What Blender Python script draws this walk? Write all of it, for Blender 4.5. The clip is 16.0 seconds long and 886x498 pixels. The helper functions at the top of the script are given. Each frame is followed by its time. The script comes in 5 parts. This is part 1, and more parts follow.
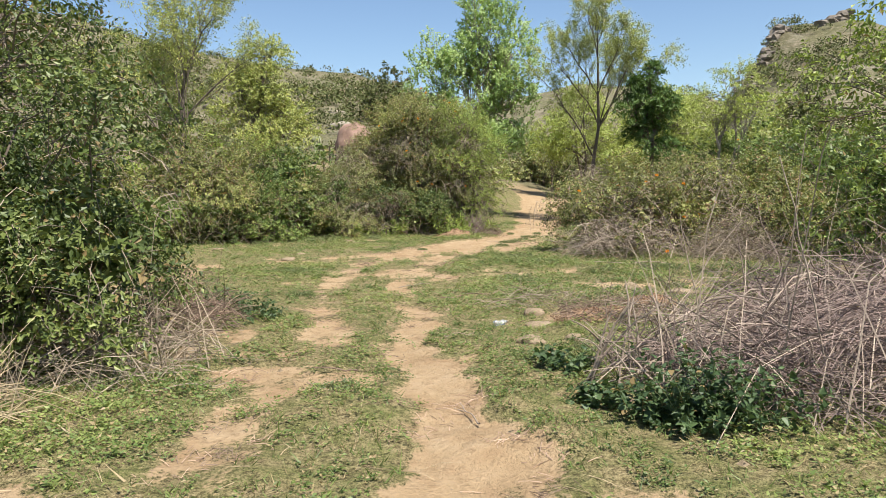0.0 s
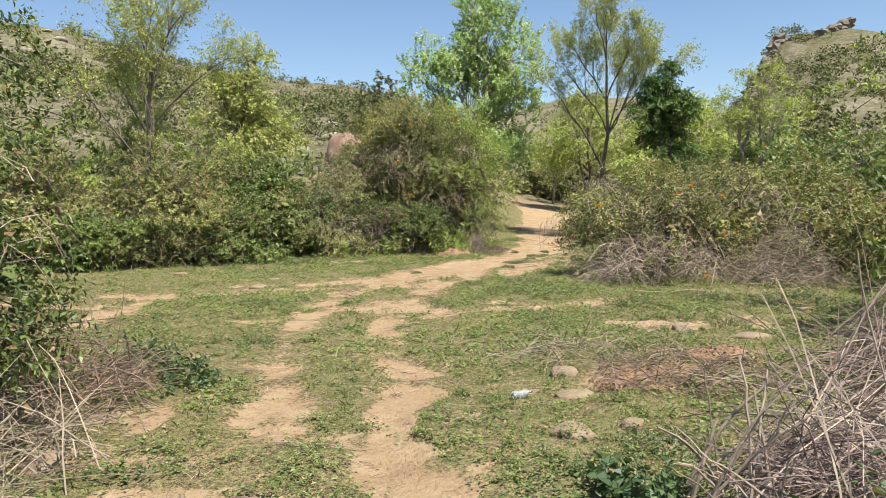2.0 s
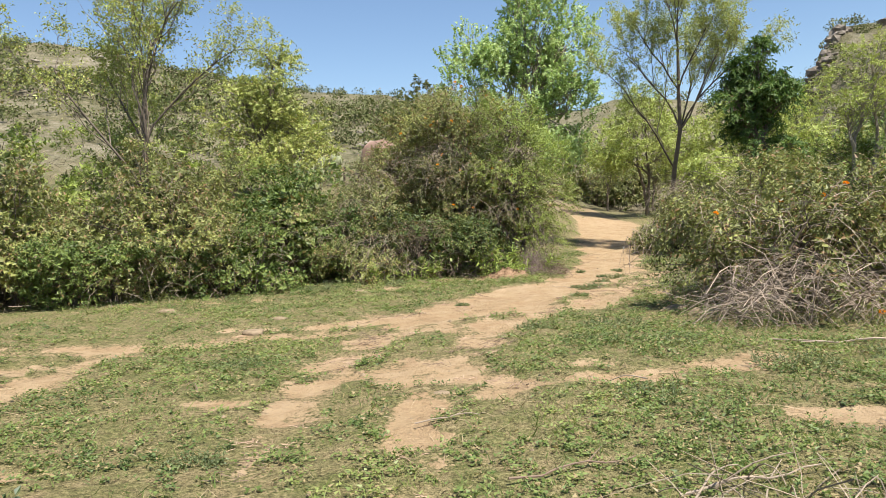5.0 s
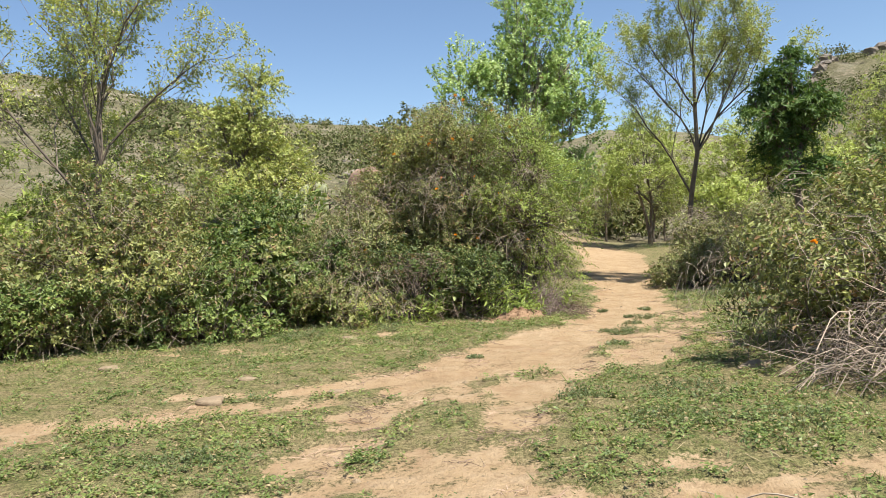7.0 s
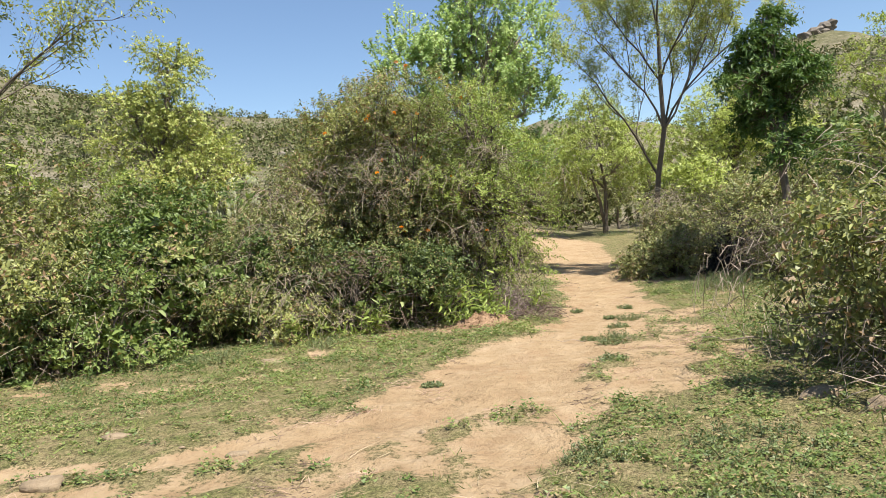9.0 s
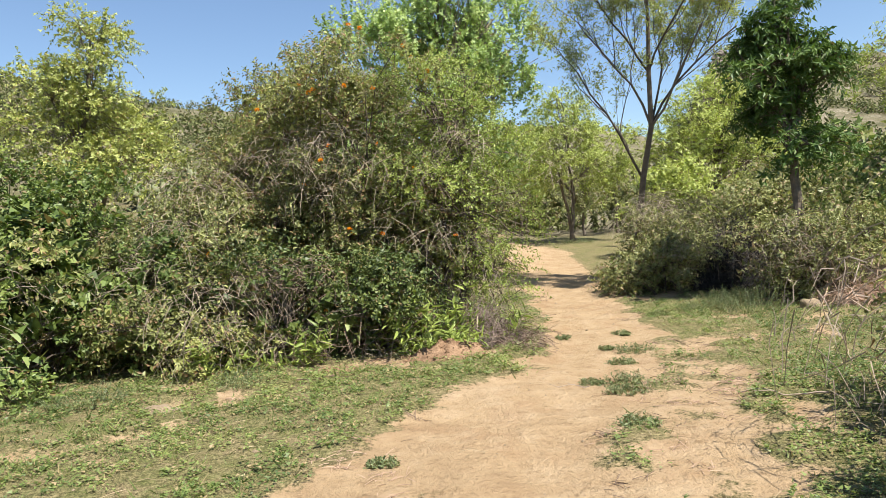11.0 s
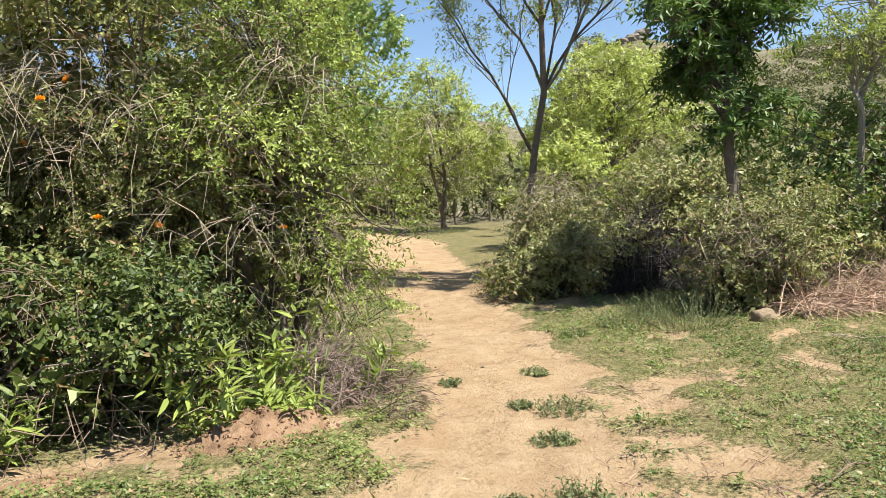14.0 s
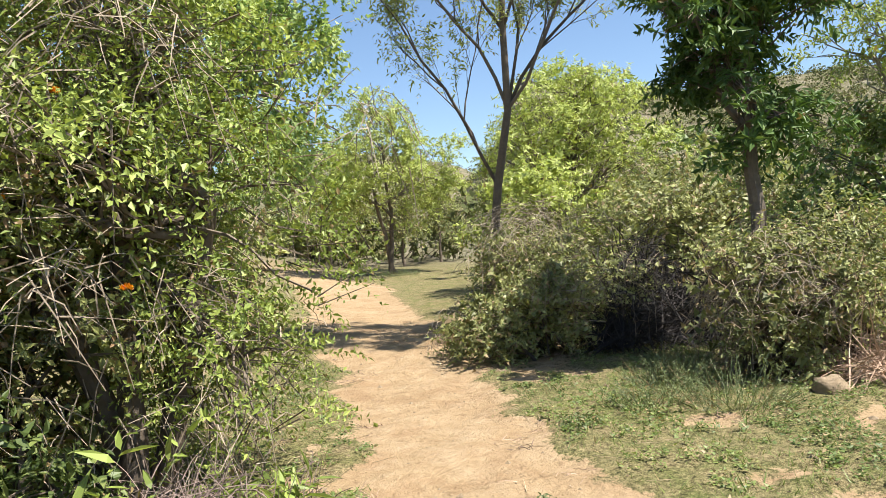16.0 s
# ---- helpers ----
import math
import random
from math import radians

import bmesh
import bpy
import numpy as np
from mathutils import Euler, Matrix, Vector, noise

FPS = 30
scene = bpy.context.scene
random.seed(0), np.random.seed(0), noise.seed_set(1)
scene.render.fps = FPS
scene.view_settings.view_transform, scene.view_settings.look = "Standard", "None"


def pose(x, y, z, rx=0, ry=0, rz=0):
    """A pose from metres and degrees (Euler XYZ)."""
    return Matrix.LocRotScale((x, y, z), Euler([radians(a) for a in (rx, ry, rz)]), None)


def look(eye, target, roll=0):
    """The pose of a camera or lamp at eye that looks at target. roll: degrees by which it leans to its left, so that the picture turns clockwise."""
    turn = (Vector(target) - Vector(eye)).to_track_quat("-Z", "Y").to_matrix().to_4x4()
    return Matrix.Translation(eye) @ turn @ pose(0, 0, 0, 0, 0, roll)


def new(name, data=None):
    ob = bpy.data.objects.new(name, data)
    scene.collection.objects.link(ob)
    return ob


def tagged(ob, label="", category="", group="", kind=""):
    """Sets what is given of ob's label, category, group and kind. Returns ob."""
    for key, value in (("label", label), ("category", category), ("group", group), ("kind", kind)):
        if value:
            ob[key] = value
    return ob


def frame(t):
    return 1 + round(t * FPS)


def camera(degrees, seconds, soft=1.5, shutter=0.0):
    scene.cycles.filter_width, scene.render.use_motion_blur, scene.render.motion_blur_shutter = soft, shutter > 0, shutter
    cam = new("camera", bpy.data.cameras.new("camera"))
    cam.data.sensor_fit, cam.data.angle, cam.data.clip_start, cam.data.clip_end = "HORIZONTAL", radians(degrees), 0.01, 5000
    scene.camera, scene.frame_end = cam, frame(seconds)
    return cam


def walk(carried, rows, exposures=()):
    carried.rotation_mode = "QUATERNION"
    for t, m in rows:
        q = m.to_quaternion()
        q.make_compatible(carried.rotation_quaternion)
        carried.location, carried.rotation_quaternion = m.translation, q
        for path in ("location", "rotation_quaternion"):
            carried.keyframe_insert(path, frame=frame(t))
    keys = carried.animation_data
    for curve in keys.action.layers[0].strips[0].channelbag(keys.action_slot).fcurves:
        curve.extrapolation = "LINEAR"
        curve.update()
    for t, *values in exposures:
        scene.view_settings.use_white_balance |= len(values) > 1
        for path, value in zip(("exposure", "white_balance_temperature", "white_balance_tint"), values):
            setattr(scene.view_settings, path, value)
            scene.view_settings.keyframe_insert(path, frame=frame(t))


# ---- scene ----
cam = camera(63.1, 16.0, soft=0.8)
PATH = [
    (0, (0.176, 0.946, 1.41), (0.143, 2.937, 1.231), -0.9),
    (0.5, (0.158, 1.49, 1.405), (0.152, 3.483, 1.245), -1.0),
    (1, (0.196, 2.027, 1.374), (0.209, 4.022, 1.227), -1.1),
    (1.5, (0.178, 2.538, 1.387), (0.182, 4.533, 1.243), -1.2),
    (2, (0.149, 3.04, 1.421), (0.125, 5.035, 1.277), -1.2),
    (2.5, (0.174, 3.533, 1.412), (0.131, 5.528, 1.274), -1.1),
    (3, (0.11, 4.074, 1.376), (0.07, 6.069, 1.233), -0.7),
    (3.5, (0.11, 4.612, 1.359), (0.064, 6.605, 1.197), -0.6),
    (4, (0.075, 5.115, 1.407), (-0.048, 7.104, 1.237), -0.7),
    (4.5, (-0.002, 5.651, 1.474), (-0.17, 7.639, 1.333), -1.8),
    (5, (-0.032, 6.134, 1.437), (-0.173, 8.126, 1.324), -2.6),
    (5.2, (-0.059, 6.35, 1.464), (-0.205, 8.342, 1.361), -2.6),
    (7.3, (-0.463, 8.458, 1.432), (-0.536, 10.456, 1.406), -3.2),
    (7.5, (-0.471, 8.691, 1.438), (-0.524, 10.69, 1.409), -3.4),
    (8, (-0.513, 9.199, 1.417), (-0.523, 11.199, 1.374), -4.3),
    (8.5, (-0.527, 9.711, 1.44), (-0.501, 11.71, 1.386), -4.8),
    (8.7, (-0.517, 9.92, 1.416), (-0.481, 11.919, 1.361), -4.8),
    (10.8, (-0.502, 12.204, 1.465), (-0.344, 14.197, 1.408), -3.2),
    (11, (-0.481, 12.405, 1.439), (-0.308, 14.397, 1.382), -3.2),
    (11.5, (-0.434, 12.945, 1.421), (-0.217, 14.932, 1.367), -3.2),
    (12, (-0.427, 13.524, 1.404), (-0.132, 15.501, 1.343), -3.1),
    (12.5, (-0.273, 14.075, 1.395), (0.119, 16.034, 1.319), -3.2),
    (13, (-0.188, 14.587, 1.403), (0.294, 16.525, 1.31), -3.5),
    (13.5, (-0.018, 15.081, 1.405), (0.506, 17.008, 1.299), -3.7),
    (14, (0.174, 15.601, 1.418), (0.705, 17.526, 1.308), -3.1),
    (14.5, (0.303, 16.142, 1.408), (0.818, 18.073, 1.318), -2.7),
    (15, (0.469, 16.674, 1.355), (0.992, 18.603, 1.304), -3.2),
    (15.5, (0.581, 17.276, 1.355), (1.133, 19.198, 1.343), -4.2),
    (16, (0.779, 17.796, 1.428), (1.456, 19.678, 1.419), -4.4),
]
walk(cam, [(t, look(eye, target, roll)) for t, eye, target, roll in PATH],
     exposures=[(0, 0.93), (5, 0.97), (8, 1.01), (11, 1.07), (14.5, 1.17), (16, 1.24)])

# ---- sky, sun ----
SUN_EL, SUN_AZ = 63.0, 138.0          # degrees above the horizon; clockwise from +Y
world = bpy.data.worlds.new("world")
scene.world = world
world.use_nodes = True
wn = world.node_tree
sky = wn.nodes.new("ShaderNodeTexSky")
sky.sky_type, sky.sun_disc = "NISHITA", False
sky.sun_elevation, sky.sun_rotation = radians(SUN_EL), radians(SUN_AZ)
sky.air_density, sky.dust_density, sky.ozone_density = 1.0, 0.25, 3.0
bgn = wn.nodes["Background"]
wn.links.new(sky.outputs[0], bgn.inputs[0])
bgn.inputs[1].default_value = 0.08
sun = new("sun", bpy.data.lights.new("sun", "SUN"))
sun.data.energy, sun.data.angle, sun.data.color = 5.0, radians(0.53), (1.0, 0.95, 0.86)
_a, _e = radians(SUN_AZ), radians(SUN_EL)
sun.matrix_world = look((0, 0, 30), (-math.sin(_a) * math.cos(_e), -math.cos(_a) * math.cos(_e), 30 - math.sin(_e)))

# ---- numeric tools ----


def rnd(seed):
    return np.random.default_rng(seed)


def _hash(ix, iy, iz, seed):
    h = (ix.astype(np.int64) * 374761393 + iy.astype(np.int64) * 668265263 + iz.astype(np.int64) * 2147483647 + seed * 1274126177) & 0xFFFFFFFF
    h = ((h ^ (h >> 13)) * 1274126177) & 0xFFFFFFFF
    h = ((h ^ (h >> 16)) * 2246822519) & 0xFFFFFFFF
    return ((h ^ (h >> 15)) & 0xFFFF) / 65535.0


def vnoise(x, y, z=0.0, seed=0):
    """Smooth value noise in -1..1."""
    x, y, z = np.broadcast_arrays(np.asarray(x, float), np.asarray(y, float), np.asarray(z, float))
    ix, iy, iz = np.floor(x), np.floor(y), np.floor(z)
    fx, fy, fz = x - ix, y - iy, z - iz
    fx, fy, fz = (f * f * (3 - 2 * f) for f in (fx, fy, fz))
    tot = 0
    for dx in (0, 1):
        for dy in (0, 1):
            for dz in (0, 1):
                w = (fx if dx else 1 - fx) * (fy if dy else 1 - fy) * (fz if dz else 1 - fz)
                tot = tot + w * _hash(ix + dx, iy + dy, iz + dz, seed)
    return tot * 2 - 1


def fbm(x, y, z=0.0, seed=0, octaves=4):
    tot, amp, k = 0, 0.5, 1.0
    for o in range(octaves):
        tot = tot + amp * vnoise(np.asarray(x) * k, np.asarray(y) * k, np.asarray(z) * k, seed + o * 17)
        amp, k = amp * 0.5, k * 2.03
    return tot


def sstep(a, b, v):
    t = np.clip((np.asarray(v, float) - a) / (b - a), 0, 1)
    return t * t * (3 - 2 * t)


def unit(v):
    return v / np.maximum(np.linalg.norm(v, axis=-1, keepdims=True), 1e-9)


def mesh_of(name, chunks, mat, smooth=False):
    """A mesh from chunks of (vertices n x 3, faces m x k)."""
    me = bpy.data.meshes.new(name)
    vs, loops, starts, totals, off, ls = [], [], [], [], 0, 0
    for v, f in chunks:
        if len(v) == 0 or len(f) == 0:
            continue
        v, f = np.asarray(v, np.float32).reshape(-1, 3), np.asarray(f, np.int64)
        vs.append(v)
        loops.append((f + off).ravel())
        starts.append(ls + np.arange(len(f)) * f.shape[1])
        totals.append(np.full(len(f), f.shape[1]))
        off += len(v)
        ls += f.size
    v, lo = np.concatenate(vs), np.concatenate(loops).astype(np.int32)
    st, to = np.concatenate(starts).astype(np.int32), np.concatenate(totals).astype(np.int32)
    me.vertices.add(len(v))
    me.vertices.foreach_set("co", v.ravel())
    me.loops.add(len(lo))
    me.loops.foreach_set("vertex_index", lo)
    me.polygons.add(len(st))
    me.polygons.foreach_set("loop_start", st)
    me.polygons.foreach_set("loop_total", to)
    me.polygons.foreach_set("use_smooth", np.full(len(st), smooth))
    me.update(calc_edges=True)
    me.materials.append(mat)
    return me


def thing(name, at, label, category, group="", kind=""):
    ob = new(name)
    ob.empty_display_size = 0.2
    ob.matrix_world = Matrix.Translation(at)
    return tagged(ob, label, category, group, kind)


def part(name, chunks, mat, parent, label="", smooth=False, kind=""):
    """One mesh under a thing; the chunks are in the thing's own space."""
    ob = new(name, mesh_of(name, chunks, mat, smooth))
    ob.parent = parent
    return tagged(ob, label=label, kind=kind)


def rods(P0, P1, r0, r1, sag=0.0, seg=4, sides=3, seed=0, wiggle=0.0):
    """Many thin bent rods from P0 to P1 in one chunk; sag lifts or drops the middle, as a share of the length."""
    g = rnd(seed)
    P0, P1 = np.asarray(P0, float), np.asarray(P1, float)
    n = len(P0)
    d = P1 - P0
    L = np.linalg.norm(d, axis=1, keepdims=True)
    a = unit(np.cross(d, g.normal(size=(n, 3))))
    b = unit(np.cross(d, a))
    s = np.linspace(0, 1, seg + 1)
    mid = P0[:, None] + d[:, None] * s[None, :, None]
    mid[..., 2] += (np.broadcast_to(np.asarray(sag, float), (n,))[:, None] * L) * (4 * s * (1 - s))[None]
    if wiggle:
        w = g.normal(size=(n, seg + 1, 3)) * wiggle * L[:, None]
        w[:, 0] = 0
        mid += w
    r0, r1 = (np.broadcast_to(np.asarray(r, float), (n,)) for r in (r0, r1))
    r = r0[:, None] * (1 - s) + r1[:, None] * s
    an = np.arange(sides) * 2 * math.pi / sides
    ring = a[:, None, None] * np.cos(an)[None, None, :, None] + b[:, None, None] * np.sin(an)[None, None, :, None]
    V = mid[:, :, None] + ring * r[:, :, None, None]
    base = (np.arange(n) * (seg + 1) * sides)[:, None, None]
    j, k = np.arange(seg)[None, :, None], np.arange(sides)[None, None, :]
    k2 = (k + 1) % sides
    F = np.stack([base + j * sides + k, base + j * sides + k2, base + (j + 1) * sides + k2, base + (j + 1) * sides + k], -1)
    return V.reshape(-1, 3), F.reshape(-1, 4)


def tube(pts, radii, sides=6):
    """A tapered tube along a bent line."""
    pts = np.asarray(pts, float)
    n = len(pts)
    t = unit(np.gradient(pts, axis=0))
    ref = np.array([0.31, 0.94, 0.12])
    a = unit(np.cross(t, ref))
    b = np.cross(t, a)
    an = np.arange(sides) * 2 * math.pi / sides
    V = pts[:, None] + (a[:, None] * np.cos(an)[None, :, None] + b[:, None] * np.sin(an)[None, :, None]) * np.asarray(radii)[:, None, None]
    j, k = np.arange(n - 1)[:, None], np.arange(sides)[None]
    k2 = (k + 1) % sides
    F = np.stack([j * sides + k, j * sides + k2, (j + 1) * sides + k2, (j + 1) * sides + k], -1)
    return V.reshape(-1, 3), F.reshape(-1, 4)


def leaves(P, D, N, L, W, fold=0.18, droop=0.12, plain=False, oval=False):
    """Folded leaf blades: base, two shoulders and a drooping tip; plain: a single pointed blade for far plants; oval: rounder sides for near ones."""
    D = unit(D)
    S = unit(np.cross(D, N))
    U = np.cross(S, D)
    L, W = np.asarray(L).reshape(-1, 1), np.asarray(W).reshape(-1, 1)
    if plain:
        V = np.stack([P + S * W * 0.62, P + D * L - U * L * droop, P - S * W * 0.62], 1)
        return V.reshape(-1, 3), np.arange(len(P) * 3).reshape(-1, 3)
    if oval:
        lo, hi = P + D * L * 0.22 + U * W * fold * 0.8, P + D * L * 0.62 + U * W * fold - U * L * droop * 0.3
        V = np.stack([P, lo + S * W * 0.44, hi + S * W * 0.4, P + D * L - U * L * droop, hi - S * W * 0.4, lo - S * W * 0.44], 1)
        return V.reshape(-1, 3), np.arange(len(P) * 6).reshape(-1, 6)
    m = P + D * L * 0.42 + U * W * fold
    V = np.stack([P, m + S * W * 0.5, P + D * L - U * L * droop, m - S * W * 0.5], 1)
    return V.reshape(-1, 3), np.arange(len(P) * 4).reshape(-1, 4)


def sprays(O, Dr, length, per, leaf, width, seed, droop=0.2, open_=0.9, flat=0.6, plain=False, oval=False, face=None):
    """Leafy twigs: from each origin a twig with leaves set round it. Returns the leaf chunk and the twigs' ends."""
    g = rnd(seed)
    n = len(O)
    Dr = unit(Dr)
    A = unit(np.cross(Dr, g.normal(size=(n, 3))))
    B = np.cross(Dr, A)
    L = length * g.uniform(0.6, 1.3, n)
    s = np.clip((np.arange(per) + g.uniform(-.4, .4, (n, per))) / per, 0.02, 1) * 0.95 + 0.05
    P = O[:, None] + Dr[:, None] * (L[:, None] * s)[..., None]
    P[..., 2] -= droop * L[:, None] * s ** 2
    ph = np.arange(per) * 2.4 + g.uniform(0, 6.28, (n, 1)) + g.normal(size=(n, per)) * 0.5
    R = A[:, None] * np.cos(ph)[..., None] + B[:, None] * np.sin(ph)[..., None]
    D = Dr[:, None] * g.uniform(0.25, 0.9, (n, per))[..., None] + R * open_
    D[..., 2] -= droop * 0.8
    N = g.normal(size=(n, per, 3)) * 0.6
    N[..., 2] += flat * (1.6 if face is None else 0.8)
    if face is not None:
        N += face[:, None] * 0.9
    ls = leaf * g.uniform(0.6, 1.3, n * per)
    ch = leaves(P.reshape(-1, 3), D.reshape(-1, 3), N.reshape(-1, 3), ls, ls * width * g.uniform(0.8, 1.2, n * per), plain=plain, oval=oval)
    E = O + Dr * L[:, None]
    E[:, 2] -= droop * L
    return ch, E


def blob(n, radii, seed, centre=(0, 0, 0), lump=0.32, depth=(0.55, 1.0), low=-0.75, floor=None, sigma=0.21, patch=0.55):
    """Points and outward ways for a crown: leafy puffs, each a small clump, set through the shell of an uneven ball."""
    g = rnd(seed)
    R = np.asarray(radii, float)
    area = 4 * math.pi * ((R[0] * R[1] + R[1] * R[2] + R[0] * R[2]) / 3)
    k = max(6, int(area / patch))
    d = unit(g.normal(size=(k * 4, 3)))
    d = d[d[:, 2] > low][:k]
    f = 1 + lump * 1.5 * vnoise(d[:, 0] * 1.9 + 7, d[:, 1] * 1.9, d[:, 2] * 1.9, seed=seed) + lump * 0.8 * vnoise(d[:, 0] * 4.6, d[:, 1] * 4.6, d[:, 2] * 4.6, seed=seed + 5)
    q = depth[0] + (depth[1] - depth[0]) * g.uniform(0, 1, len(d)) ** 0.55
    C = d * R * (f * q)[:, None]
    size = sigma * g.uniform(0.6, 1.45, len(d))
    w = size ** 2
    idx = g.choice(len(d), n, p=w / w.sum())
    o = unit(g.normal(size=(n, 3)) + unit(d / R)[idx] * 0.7)
    low_side = (o[:, 2] < -0.3) & (g.uniform(size=n) < 0.6)
    o[low_side, 2] *= -1
    out = size[idx] * (0.55 + 1.15 * g.uniform(size=n) ** 0.6)
    P = C[idx] + o * out[:, None] * np.array([1, 1, 0.8]) + np.asarray(centre)
    D = unit(d / R)[idx] * 0.4 + o
    if floor is not None:
        ok = P[:, 2] > floor
        P, D = P[ok], D[ok]
    return P, unit(D)


# ---- materials ----
def mat_new(name, rough=0.8):
    m = bpy.data.materials.new(name)
    m.use_nodes = True
    nt = m.node_tree
    b = nt.nodes["Principled BSDF"]
    b.inputs["Roughness"].default_value = rough
    return m, nt, b


def ramp(nt, fac, stops):
    r = nt.nodes.new("ShaderNodeValToRGB")
    el = r.color_ramp.elements
    while len(el) < len(stops):
        el.new(0.5)
    for e, (p, c) in zip(el, stops):
        e.position, e.color = p, (*c, 1)
    nt.links.new(fac, r.inputs[0])
    return r.outputs[0]


def noise_out(nt, scale, detail=4, rough=0.6, coord="Object"):
    tc = nt.nodes.new("ShaderNodeTexCoord")
    n = nt.nodes.new("ShaderNodeTexNoise")
    n.inputs["Scale"].default_value, n.inputs["Detail"].default_value, n.inputs["Roughness"].default_value = scale, detail, rough
    nt.links.new(tc.outputs[coord], n.inputs["Vector"])
    return n.outputs[0]


def mixc(nt, fac, a, b, blend="MIX"):
    m = nt.nodes.new("ShaderNodeMix")
    m.data_type, m.blend_type = "RGBA", blend
    for sock, v in ((m.inputs[0], fac), (m.inputs[6], a), (m.inputs[7], b)):
        if isinstance(v, (int, float)):
            sock.default_value = v
        elif isinstance(v, tuple):
            sock.default_value = (*v, 1)
        else:
            nt.links.new(v, sock)
    return m.outputs[2]


def maths(nt, op, a, b=0.0, c=0.0, clamp=False):
    m = nt.nodes.new("ShaderNodeMath")
    m.operation, m.use_clamp = op, clamp
    for sock, v in zip(m.inputs, (a, b, c)):
        if isinstance(v, (int, float)):
            sock.default_value = v
        else:
            nt.links.new(v, sock)
    return m.outputs[0]


def bump(nt, bsdf, height, strength, dist):
    b = nt.nodes.new("ShaderNodeBump")
    b.inputs["Strength"].default_value, b.inputs["Distance"].default_value = strength, dist
    nt.links.new(height, b.inputs["Height"])
    nt.links.new(b.outputs[0], bsdf.inputs["Normal"])


def leaf_mat(name, dark, mid, light, dry=(0.22, 0.16, 0.07), dryshare=0.06, patch=0.9, trans=0.35, rough=0.48, gloss=0.35):
    """Leaf: each blade its own tone, drifting over the crown, some dry, with light passing through."""
    m, nt, b = mat_new(name, rough)
    geo = nt.nodes.new("ShaderNodeNewGeometry")
    rpi = geo.outputs["Random Per Island"]
    drift = noise_out(nt, patch, 3)
    f = maths(nt, "ADD", maths(nt, "MULTIPLY", rpi, 0.55), maths(nt, "MULTIPLY_ADD", drift, 1.5, -0.52), clamp=True)
    col = ramp(nt, f, [(0.0, dark), (0.5, mid), (1.0, light)])
    isdry = maths(nt, "LESS_THAN", maths(nt, "FRACT", maths(nt, "MULTIPLY", rpi, 37.7)), dryshare)
    col = mixc(nt, isdry, col, dry)
    nt.links.new(col, b.inputs["Base Color"])
    b.inputs["Specular IOR Level"].default_value = gloss
    tr = nt.nodes.new("ShaderNodeBsdfTranslucent")
    tcol = mixc(nt, 1.0, col, (1.3, 1.35, 0.8), "MULTIPLY")
    nt.links.new(tcol, tr.inputs[0])
    mx = nt.nodes.new("ShaderNodeMixShader")
    mx.inputs[0].default_value = trans * 0.72
    nt.links.new(b.outputs[0], mx.inputs[1])
    nt.links.new(tr.outputs[0], mx.inputs[2])
    nt.links.new(mx.outputs[0], nt.nodes["Material Output"].inputs[0])
    return m


def wood_mat(name, a, b_, scale=9.0, rough=0.85):
    m, nt, b = mat_new(name, rough)
    geo = nt.nodes.new("ShaderNodeNewGeometry")
    n = noise_out(nt, scale, 6, 0.7)
    f = maths(nt, "ADD", maths(nt, "MULTIPLY", geo.outputs["Random Per Island"], 0.5), maths(nt, "MULTIPLY_ADD", n, 1.2, -0.35), clamp=True)
    nt.links.new(ramp(nt, f, [(0.0, a), (1.0, b_)]), b.inputs["Base Color"])
    bump(nt, b, n, 0.6, 0.02)
    return m


def stone_mat(name, a, b_, c, scale=3.0):
    m, nt, b = mat_new(name, 0.9)
    n = noise_out(nt, scale, 8, 0.65)
    n2 = noise_out(nt, scale * 7, 6, 0.7)
    col = ramp(nt, n, [(0.3, a), (0.52, b_), (0.72, c)])
    col = mixc(nt, maths(nt, "MULTIPLY", n2, 0.35), col, a)
    nt.links.new(col, b.inputs["Base Color"])
    bump(nt, b, maths(nt, "ADD", n, maths(nt, "MULTIPLY", n2, 0.4)), 0.7, 0.05)
    return m


M_LANTANA = leaf_mat("lantana_leaf", (0.055, 0.062, 0.022), (0.205, 0.222, 0.078), (0.44, 0.445, 0.15), (0.3, 0.2, 0.11), 0.14, 0.6, 0.38)
M_BRIGHT = leaf_mat("bright_leaf", (0.085, 0.12, 0.026), (0.245, 0.305, 0.07), (0.42, 0.47, 0.13), dryshare=0.04, trans=0.38)
M_DARK = leaf_mat("dark_glossy_leaf", (0.04, 0.075, 0.02), (0.08, 0.14, 0.032), (0.15, 0.22, 0.05), dryshare=0.01, trans=0.3, rough=0.5)
M_HEDGE = leaf_mat("hedge_leaf", (0.035, 0.06, 0.016), (0.125, 0.178, 0.046), (0.29, 0.345, 0.1), dryshare=0.07, patch=0.8, trans=0.35)
M_OLIVE = leaf_mat("olive_leaf", (0.08, 0.092, 0.034), (0.255, 0.27, 0.105), (0.47, 0.475, 0.2), (0.32, 0.24, 0.14), 0.14, 0.6, 0.36)
M_POPLAR = leaf_mat("poplar_leaf", (0.17, 0.25, 0.085), (0.33, 0.43, 0.165), (0.5, 0.58, 0.28), dryshare=0.02, trans=0.5)
M_WILLOW = leaf_mat("willow_leaf", (0.2, 0.23, 0.06), (0.36, 0.41, 0.11), (0.5, 0.54, 0.19), dryshare=0.04, trans=0.45)
